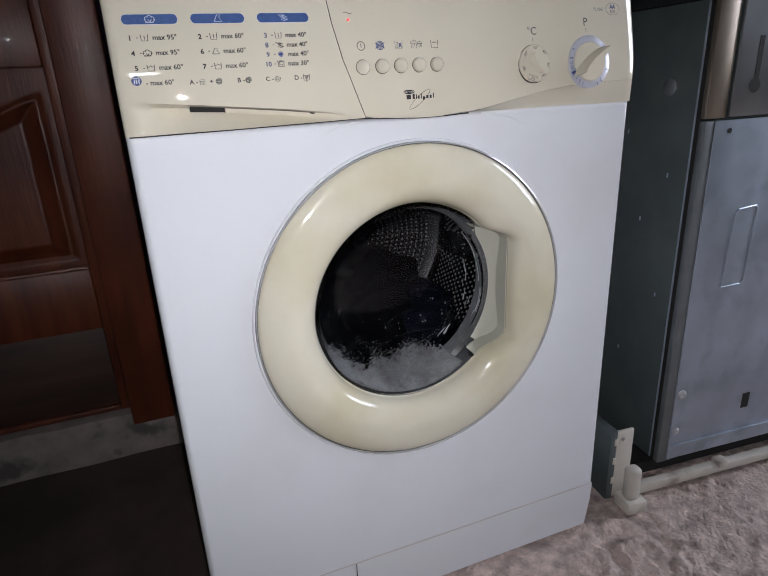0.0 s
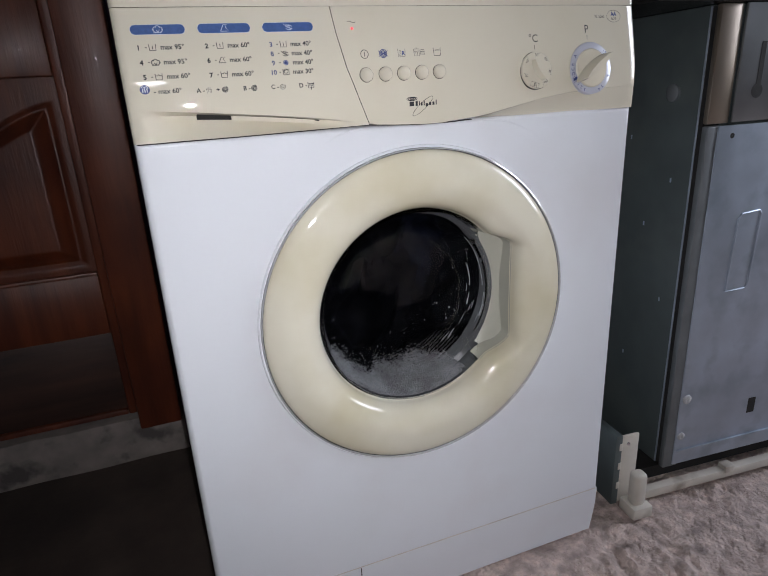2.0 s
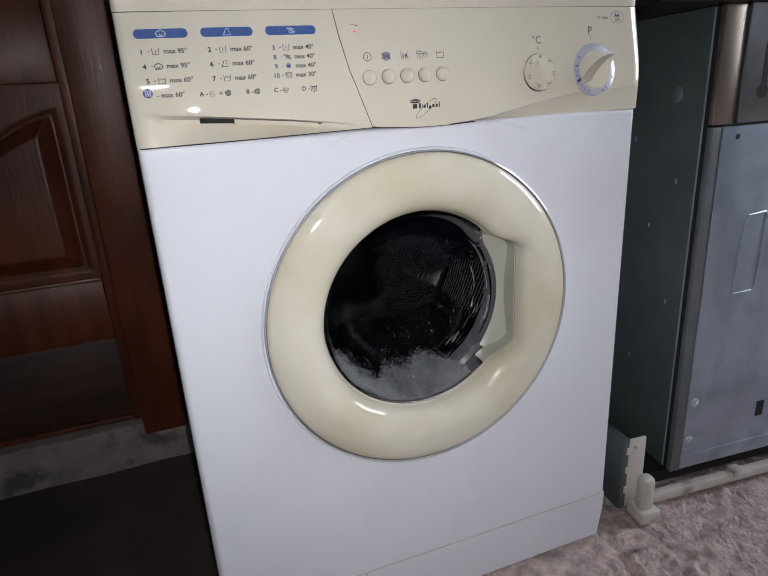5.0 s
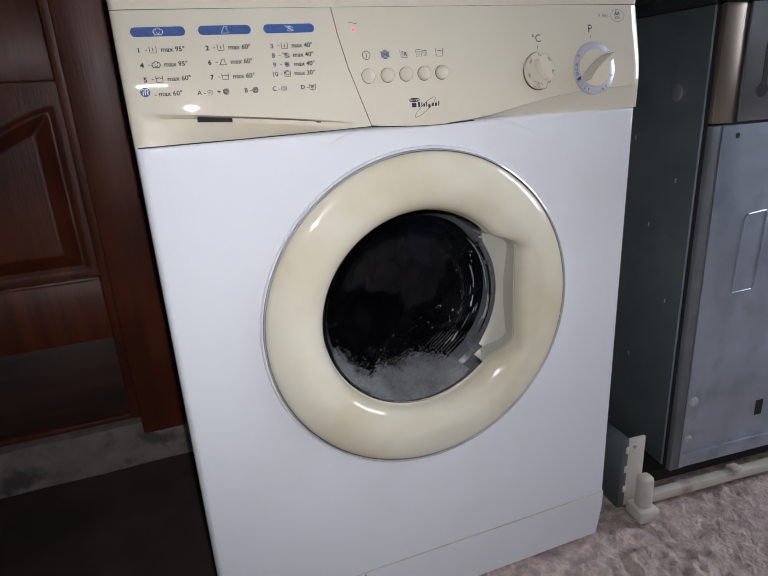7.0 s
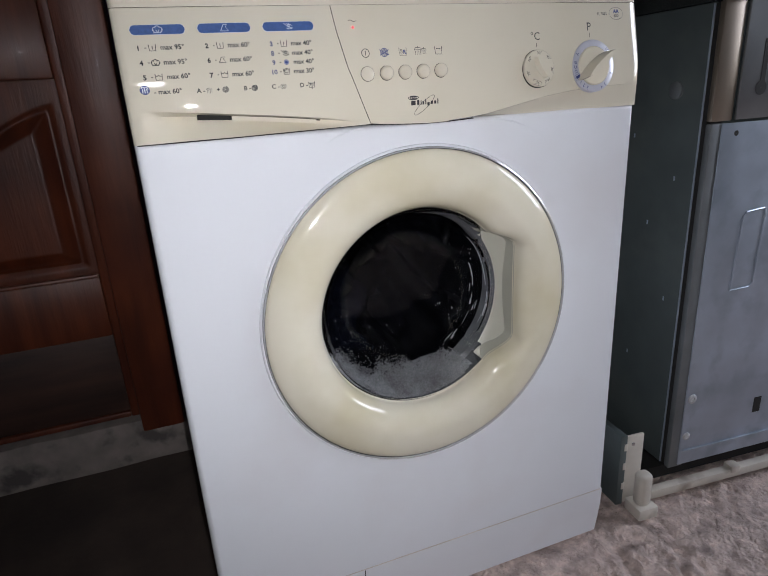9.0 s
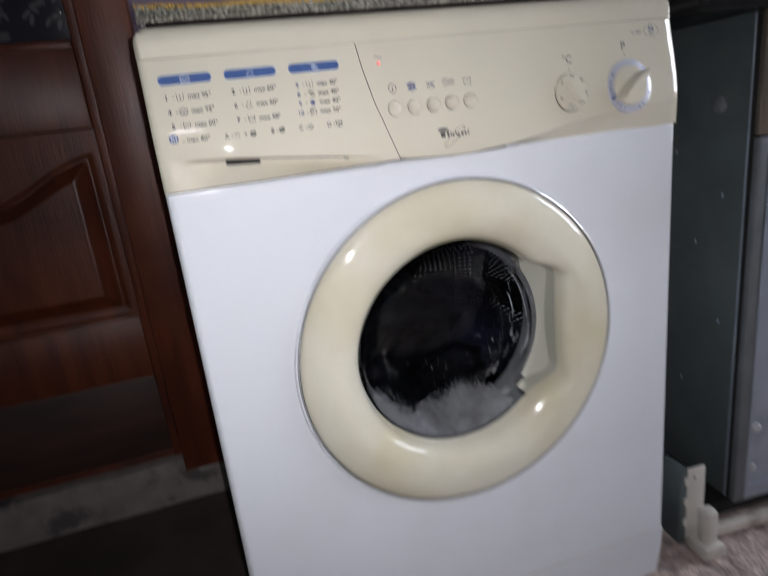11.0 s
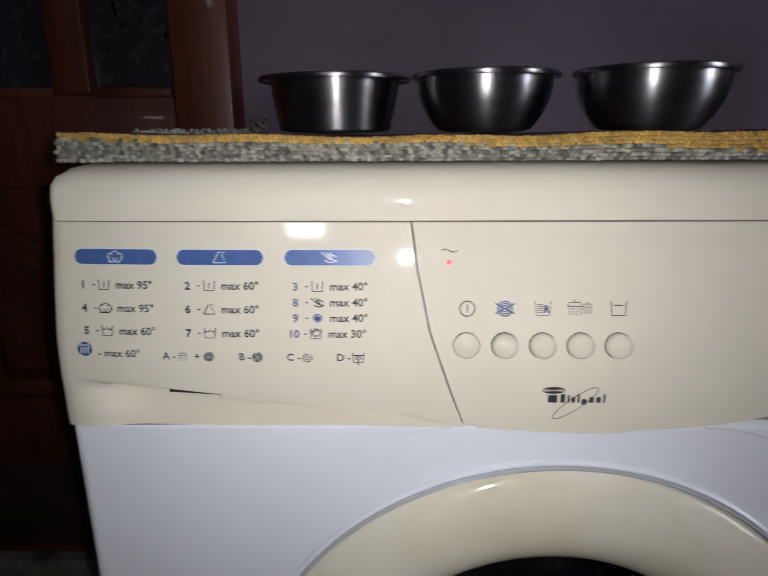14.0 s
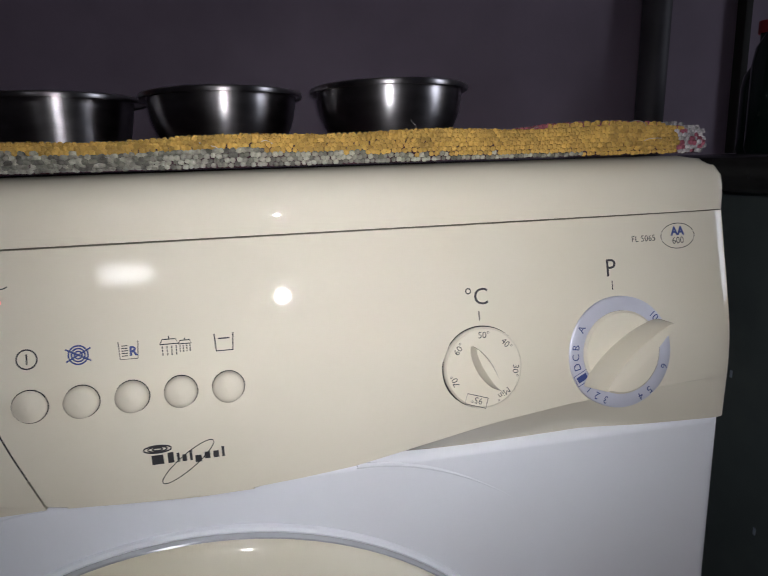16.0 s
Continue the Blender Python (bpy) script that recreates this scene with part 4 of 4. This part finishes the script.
# ---- torch carried with the lens ----
def torch():
    t = thing("phone_torch", (0, 0, 0), "small bright white torch of a hand-held phone", "torch")
    part("lamp_face", lathe([(0.0001, 0.0), (0.0031, 0.0)], 16, axis="z"), TORCH, t, "glowing lamp face", False)
    # unseen hood added round the lamp to narrow its beam
    part("housing", lathe([(0.0042, -0.0037), (0.0042, 0.003), (0.0002, 0.003)], 24, axis="z"), DARK, t, "added dark hood that narrows the beam")
    return t


lamp = torch()


# ---- print on the control panel ----
def on_panel(bm, lift=0.0005):
    for v in bm.verts:
        if v.co.x < 0.1:
            v.co.x -= 0.0025
        if v.co.x < -0.09:
            v.co.z = 0.735 + (v.co.z - 0.735) * 0.952
        v.co.y = panel_y(v.co.z, v.co.x) - lift
    return bm


def letters(text, x, z, size, align="LEFT", bold=0.0):
    """A flat mesh of a line of text in the x-z plane."""
    data = bpy.data.curves.new("text", "FONT")
    data.body, data.size, data.align_x, data.offset, data.resolution_u = text, size, align, bold, 3
    ob = bpy.data.objects.new("text", data)
    me = ob.to_mesh()
    bm = bmesh.new()
    bm.from_mesh(me)
    ob.to_mesh_clear()
    bpy.data.objects.remove(ob)
    bpy.data.curves.remove(data)
    bmesh.ops.transform(bm, matrix=pose(x, 0, z, 90), verts=bm.verts[:])
    return bm


def strokes(lines, width, bm=None):
    """Flat ribbons along polylines in the x-z plane."""
    bm = bm or bmesh.new()
    for line in lines:
        pts = [Vector((x, 0, z)) for x, z in line]
        left, right = [], []
        for i, p in enumerate(pts):
            a, b = pts[max(i - 1, 0)], pts[min(i + 1, len(pts) - 1)]
            d = (b - a).normalized() if (b - a).length > 0 else Vector((1, 0, 0))
            n = Vector((-d.z, 0, d.x)) * width / 2
            left.append(bm.verts.new(p + n))
            right.append(bm.verts.new(p - n))
        for i in range(len(pts) - 1):
            bm.faces.new((left[i], left[i + 1], right[i + 1], right[i]))
    return bm


def arc(x, z, r, a0, a1, n=14, flat=1.0):
    return [(x + r * math.cos(radians(a0 + (a1 - a0) * i / n)), z + flat * r * math.sin(radians(a0 + (a1 - a0) * i / n))) for i in range(n + 1)]


def spiral(x, z, r, turns, n=40):
    return [(x + r * (0.12 + 0.88 * i / n) * math.cos(turns * 2 * math.pi * i / n), z + r * (0.12 + 0.88 * i / n) * math.sin(turns * 2 * math.pi * i / n)) for i in range(n + 1)]


def disc(x, z, rx, rz, n=28, bm=None):
    bm = bm or bmesh.new()
    bm.faces.new([bm.verts.new((x + rx * math.cos(2 * math.pi * i / n), 0, z + rz * math.sin(2 * math.pi * i / n))) for i in range(n)])
    return bm


def pill(x0, x1, z0, z1):
    r = (z1 - z0) / 2
    zc = (z0 + z1) / 2
    cols = []
    for i in range(41):
        x = x0 + (x1 - x0) * i / 40
        e = min(x - x0, x1 - x)
        h = r if e > r else math.sqrt(max(0.0, r * r - (r - e) ** 2))
        cols.append([(x, 0, zc - h + 2 * h * k / 6) for k in range(7)])
    return grid(cols)


def printed(name, bm, mat, parent, lift=0.0005):
    return part(name, on_panel(bm, lift), mat, parent, "", False)


def basin(x, z, s, inner=None):
    lines = [[(x - 1.02 * s, z + s), (x - 0.9 * s, z - 0.9 * s), (x + 0.9 * s, z - 0.9 * s), (x + 1.02 * s, z + s)]]
    return lines + (inner or [])


def print_panel():
    left = [c for c in machine.children if c.name.startswith("detergent_drawer")][0]
    right = [c for c in machine.children if c.name.startswith("control_panel")][0]
    w = 0.00066
    s = 0.0030
    # coloured headings and their signs
    for x0, x1 in ((-0.2805, -0.2325), (-0.2215, -0.1725), (-0.1610, -0.1105)):
        printed("heading_rim", pill(x0 - 0.0004, x1 + 0.0004, 0.7790, 0.7885), PALE, left, 0.0003)
        printed("heading", pill(x0, x1, 0.7794, 0.7881), BLUE, left, 0.0006)
    cotton = lambda x, z, k: [arc(x, z + 0.45 * k, 0.55 * k, -10, 190), arc(x - 0.7 * k, z + 0.15 * k, 0.5 * k, 60, 230), arc(x + 0.7 * k, z + 0.15 * k, 0.5 * k, -50, 120), arc(x - 0.15 * k, z + 0.35 * k, 1.25 * k, 195, 280), arc(x + 0.15 * k, z + 0.35 * k, 1.25 * k, -100, -15), [(x, z - 0.85 * k), (x - 0.45 * k, z - 0.1 * k)], [(x, z - 0.85 * k), (x + 0.45 * k, z - 0.1 * k)], [(x - 1.2 * k, z - 0.9 * k), (x + 0.9 * k, z - 0.9 * k)]]
    iron = lambda x, z, k: [[(x - 1.1 * k, z - 0.9 * k), (x - 0.2 * k, z + 0.9 * k), (x + 0.9 * k, z + 0.9 * k), (x + 0.35 * k, z + 0.35 * k), (x + 1.1 * k, z - 0.9 * k), (x - 1.1 * k, z - 0.9 * k)]]
    feather = lambda x, z, k: [[(x - 1.3 * k, z + 0.9 * k), (x, z - 0.2 * k), (x + 1.3 * k, z - 0.6 * k)], arc(x + 0.3 * k, z - 0.2 * k, 1.0 * k, 200, 345, flat=0.6), arc(x + 0.2 * k, z - 0.1 * k, 1.0 * k, 15, 120, flat=0.6), [(x - 0.5 * k, z + 0.9 * k), (x + 0.2 * k, z - 0.2 * k)], [(x + 0.2 * k, z + 0.9 * k), (x + 0.5 * k, z - 0.3 * k)]]
    for x, sign in ((-0.2565, cotton), (-0.197, iron), (-0.136, feather)):
        printed("heading_sign", strokes(sign(x, 0.7838, 0.0033), 0.0006), PALE, left, 0.0009)
    # programme table
    tub = lambda x, z: basin(x, z, s, [[(x, z + 0.6 * s), (x, z - 0.5 * s)]])
    flag = lambda x, z: basin(x, z, s, [[(x - s, z + 0.3 * s), (x - 0.3 * s, z + 0.3 * s), (x, z + 0.7 * s), (x + 0.3 * s, z + 0.3 * s), (x + s, z + 0.3 * s)]])
    hand = lambda x, z: basin(x, z, s, [arc(x, z + 0.3 * s, 0.7 * s, 0, 330), [(x - 0.9 * s, z + 0.2 * s), (x + 0.5 * s, z + 0.9 * s)]])
    small = lambda f: (lambda x, z: f(x, z, 0.0029))
    drain = lambda x, z: basin(x, z, s, [[(x - 0.9 * s, z + 0.5 * s), (x + 0.9 * s, z + 0.5 * s)], [(x, z + 0.4 * s), (x, z - 1.5 * s)], [(x - 0.4 * s, z + 0.4 * s), (x - 0.4 * s, z - 0.4 * s)], [(x + 0.4 * s, z + 0.4 * s), (x + 0.4 * s, z - 0.4 * s)]])
    table = [("1", -0.2758, 0.7675, tub, "max 95\u00b0", INK), ("4", -0.2752, 0.7540, small(cotton), "max 95\u00b0", INK), ("5", -0.2745, 0.7407, flag, "max 60\u00b0", INK), ("2", -0.2155, 0.7675, tub, "max 60\u00b0", INK), ("6", -0.2155, 0.7540, small(iron), "max 60\u00b0", INK), ("7", -0.2155, 0.7402, flag, "max 60\u00b0", INK), ("3", -0.1550, 0.7673, tub, "max 40\u00b0", SLATE), ("8", -0.1550, 0.7582, small(feather), "max 40\u00b0", SLATE), ("9", -0.1550, 0.7493, None, "max 40\u00b0", SLATE), ("10", -0.1560, 0.7402, hand, "max 30\u00b0", SLATE)]
    for number, x, z, sign, limit, mat in table:
        printed("number", letters(number, x, z - 0.0021, 0.0062, "CENTER", 0.00022), mat, left)
        bm = strokes([[(x + 0.0055, z), (x + 0.0072, z)]], w)
        if sign:
            strokes(sign(x + 0.0122, z), w, bm)
        printed("sign", bm, INK, left)
        if not sign:
            printed("wool_sign", disc(x + 0.0122, z, 0.0026, 0.0025), NAVY, left)
            printed("wool_lines", strokes([arc(x + 0.0122, z, 0.0017, 20, 150), arc(x + 0.0116, z - 0.0003, 0.0014, 140, 300), arc(x + 0.0128, z - 0.0003, 0.0014, -100, 40)], 0.0003), PALE, left, 0.0008)
        printed("limit", letters(limit, x + 0.0190, z - 0.0020, 0.0063, "LEFT", 0.00013), INK, left)
    printed("shirt_sign", disc(-0.2765, 0.7295, 0.0044, 0.0043), NAVY, left)
    printed("shirt_lines", strokes([[(-0.2795, 0.7312), (-0.2785, 0.7325), (-0.2765, 0.7315), (-0.2745, 0.7325), (-0.2735, 0.7300)], [(-0.2782, 0.7305), (-0.2785, 0.7268)], [(-0.2765, 0.7308), (-0.2765, 0.7268)], [(-0.2748, 0.7305), (-0.2743, 0.7268)]], 0.0008), PALE, left, 0.0008)
    printed("limit", letters("- max 60\u00b0", -0.2690, 0.7252, 0.0063, "LEFT", 0.00013), INK, left)
    for t, x in (("A -", -0.2310), ("+", -0.2130), ("B -", -0.1875), ("C -", -0.1605), ("D -", -0.1325)):
        printed("letter", letters(t, x, 0.7243, 0.0060, "LEFT", 0.00012), INK, left)
    shower = lambda x, z, k: [[(x - 1.1 * k, z + 0.2 * k), (x - 0.8 * k, z + 0.8 * k), (x + 0.8 * k, z + 0.8 * k), (x + 1.1 * k, z + 0.2 * k), (x - 1.1 * k, z + 0.2 * k)], [(x, z + 0.8 * k), (x, z + 1.2 * k)]] + [[(x + (i - 1.5) * 0.55 * k, z + (-0.02 - 0.42 * j) * k), (x + (i - 1.5) * 0.55 * k, z + (-0.34 - 0.42 * j) * k)] for i in range(4) for j in range(3)]
    printed("shower_sign", strokes(shower(-0.2195, 0.7262, 0.0024), 0.00036), INK, left)
    for x, turns in ((-0.2048, 3.2), (-0.1772, 3.2), (-0.1492, 2.1)):
        printed("spin_sign", strokes([spiral(x, 0.7262, 0.0031, turns)], 0.0005 if turns < 3 else 0.00062), INK, left)
    printed("drain_sign", strokes(drain(-0.1203, 0.7262), w), INK, left)
    # signs over the buttons
    z = 0.7540
    printed("mains_sign", strokes([[(-0.0745 + 0.00045 * i, 0.7852 + 0.0008 * math.sin(i * 0.315)) for i in range(21)]], 0.0005), INK, right)
    led = part("indicator_lamp", lathe([(0.0014, 0.002), (0.0014, -0.0008), (0.0008, -0.0012), (0.0001, -0.0013)], 16), LED, right, "small red indicator lamp")
    led.matrix_basis = pose(-0.0725, panel_y(0.7788), 0.7788, -12)
    printed("power_sign", strokes([arc(-0.0600, z, 0.0041, 0, 360, 28), [(-0.0600, z + 0.0023), (-0.0600, z - 0.0023)]], w), INK, right)
    printed("no_spin_sign", strokes([arc(-0.0393, z, r, 0, 360, 24) for r in (0.0040, 0.0028, 0.0016)] + [[(-0.0445, z + 0.0028), (-0.0341, z - 0.0028)], [(-0.0445, z - 0.0028), (-0.0341, z + 0.0028)]], 0.0007), NAVY, right)
    printed("rinse_sign", strokes(basin(-0.0185, z, 0.0041) + [[(-0.0215, z + 0.0022 - 0.0011 * i), (-0.0188, z + 0.0022 - 0.0011 * i)] for i in range(5)], 0.0004), INK, right)
    printed("rinse_letter", letters("R", -0.0183, z - 0.0022, 0.0056, "LEFT", 0.0002), NAVY, right)
    printed("rinse_plus_sign", strokes(shower(-0.0012, z + 0.0006, 0.0036) + shower(0.0056, z + 0.0004, 0.0026), 0.0005), INK, right)
    printed("hold_sign", strokes(basin(0.0228, z, 0.0041, [[(0.0202, z + 0.0018), (0.0254, z + 0.0018)]]), w), INK, right)
    # maker's mark, as plain shapes
    printed("mark_swirl", strokes([arc(-0.0105, 0.7075, r, 0, 360, 30, 0.3) for r in (0.0060, 0.0042, 0.0022)], 0.0007), INK, right)
    ring = [(0.0022 + 0.0150 * math.cos(a) * 0.80 - 0.0036 * math.sin(a) * 0.6, 0.6995 + 0.0150 * math.cos(a) * 0.62 + 0.0036 * math.sin(a) * 0.8) for a in [2 * math.pi * i / 48 for i in range(49)]]
    printed("mark_loop", strokes([ring], 0.00045), INK, right)
    x = -0.0135
    for k, (wide, high) in enumerate(((0.0052, 0.0046), (0.0026, 0.0052), (0.0011, 0.0046), (0.0020, 0.0034), (0.0012, 0.0052), (0.0028, 0.0034), (0.0025, 0.0034), (0.0025, 0.0034), (0.0012, 0.0052))):
        base = 0.7010 - 0.0010 - (0.0012 if k == 5 else 0)
        printed("mark_bar", grid([[(x, 0, base), (x, 0, base + high)], [(x + wide, 0, base), (x + wide, 0, base + high)]]), INK, right)
        x += wide * 1.16 + 0.0010
    # dials
    printed("degree_sign", letters("\u00b0C", 0.1440, 0.7610, 0.0118, "CENTER"), INK, right)
    printed("pointer", strokes([[(0.1447, 0.7578), (0.1447, 0.7532)]], 0.0006), INK, right)
    printed("programme_sign", letters("P", 0.2205, 0.7695, 0.0130, "CENTER"), INK, right)
    printed("pointer", strokes([[(0.2208, 0.7672), (0.2208, 0.7625)]], 0.0006), INK, right)
    printed("type_code", letters("FL 5065", 0.2345, 0.7862, 0.0047), INK, right)
    printed("class_letters", letters("AA", 0.2640, 0.7885, 0.0062, "CENTER", 0.0003), NAVY, right)
    printed("class_number", letters("600", 0.2640, 0.7838, 0.0052, "CENTER"), INK, right)
    printed("class_ring", strokes([arc(0.2640, 0.7880, 0.0108, 20, 160, 20, 0.62), arc(0.2640, 0.7880, 0.0108, 200, 340, 20, 0.62), arc(0.2640, 0.7880, 0.0108, 165, 195, 6, 0.62), arc(0.2640, 0.7880, 0.0108, -15, 15, 6, 0.62)], 0.0004), INK, right)
    knobs = [c for c in machine.children if c.name.startswith("dial")]
    scale = [[("50\u00b0", 88), ("40\u00b0", 42), ("30\u00b0", -10), ("Min\u00b0", -58), ("95\u00b0", 252), ("70\u00b0", 197), ("60\u00b0", 140)], [("10", 42), ("9", 26), ("6", -22), ("5", -55), ("4", -68), ("3", 246), ("2", 234), ("1", 222), ("D", 192), ("C", 181), ("B", 170), ("A", 148)]]
    for knob, marks, r, size, lift, mat in ((knobs[0], scale[0], 0.0150, 0.0046, -0.00425, INK), (knobs[1], scale[1], 0.0248, 0.0056, -0.0026, NAVY)):
        for t, a in marks:
            bm = letters(t, 0, 0, size, "CENTER")
            bmesh.ops.transform(bm, matrix=pose(0, 0, 0, 0, -(a - 90), 0) @ Matrix.Translation((0, 0, r)), verts=bm.verts[:])
            for v in bm.verts:
                v.co.y = lift
            part("scale_mark", bm, mat, knob, "", False)
    bm = strokes([[(-0.0029, 0.0222), (0.0029, 0.0222), (0.0029, 0.0302), (-0.0029, 0.0302), (-0.0029, 0.0222)]], 0.0004)
    strokes([[(-0.0016, 0.0262), (0.0016, 0.0262)]], 0.0060, bm)
    bmesh.ops.transform(bm, matrix=pose(0, 0, 0, 0, -(206 - 90), 0), verts=bm.verts[:])
    for v in bm.verts:
        v.co.y = -0.0026
    part("stop_mark", bm, NAVY, knobs[1], "", False)
    bm = strokes([[(-0.0056, 0.0142), (0.0056, 0.0142), (0.0056, 0.0194), (-0.0056, 0.0194), (-0.0056, 0.0142)]], 0.0004)
    bmesh.ops.transform(bm, matrix=pose(0, 0, 0, 0, -(252 - 90), 0), verts=bm.verts[:])
    for v in bm.verts:
        v.co.y = -0.00425
    part("limit_box", bm, INK, knobs[0], "", False)


SLATE = material("slate_blue_print", (0.12, 0.13, 0.21), 0.5)
print_panel()


# ---- motion ----
def spin_angle(t):
    """Degrees the drum has turned: at rest, a run of ten seconds, and at rest again."""
    full = 300.0
    a, b, c, d = 0.75, 1.15, 10.7, 11.15
    if t < a:
        return 0.0
    if t < b:
        return full * (t - a) ** 2 / (2 * (b - a))
    base = full * (b - a) / 2
    if t < c:
        return base + full * (t - b)
    base += full * (c - b)
    if t < d:
        s = t - c
        return base + full * (s - s * s / (2 * (d - c)))
    return base + full * (d - c) / 2


def spread(t):
    """How far the laundry is thrown out of its heap by the turning drum."""
    up = min(1.0, max(0.0, (t - 0.8) / 0.5))
    down = min(1.0, max(0.0, (11.15 - t) / 0.45))
    k = min(up, down)
    return k * k * (3 - 2 * k)


def motions():
    times = [0.0, 0.7] + [round(0.8 + 0.1 * i, 1) for i in range(105)] + [16.0]
    final = spin_angle(16.0)
    total = 360.0 * round(final / 360.0)
    walk(drum, [(t, pose(DOOR[0], 0.10, DOOR[2], 0, -spin_angle(t) * total / final, 0)) for t in times])
    for i, g in enumerate(garments):
        gx, gz = GARMENTS[i][4], GARMENTS[i][5]
        rest_a, rest_r = math.atan2(gz, gx), math.hypot(gx, gz)
        wide_a, wide_r = 2 * math.pi * i / len(garments), 0.10 + 0.02 * (i % 3)
        swing = (wide_a - rest_a + math.pi) % (2 * math.pi) - math.pi
        turns = total * (1.0 if i % 2 else (total - 720.0) / total)
        rows = []
        for t in times:
            k, s = spread(t), spin_angle(t) / final
            a = rest_a + swing * k + radians(turns * s)
            r = rest_r + (wide_r - rest_r) * k + 0.018 * k * math.sin(5.1 * t + i * 2.1)
            rows.append((t, pose(DOOR[0] + r * math.cos(a), 0.232 + 0.012 * (i % 3), DOOR[2] + r * math.sin(a), 0, -turns * s, 0)))
        walk(g, rows)
    for i, s in enumerate(suds):
        x, y, z = DOOR
        walk(s, [(t, pose(x + 0.0015 * spread(t) * math.sin(4.3 * t + i), y, z + 0.0015 * spread(t) * math.sin(6.1 * t + 2 * i), 0, 3 * spread(t) * math.sin(3.7 * t + i), 0)) for t in times[::2] + [16.0]])
    # the torch sits beside the lens
    walk(lamp, [(t, look(eye, target, roll) @ pose(0.012, 0.004, 0.004)) for t, eye, target, roll in PATH])


motions()
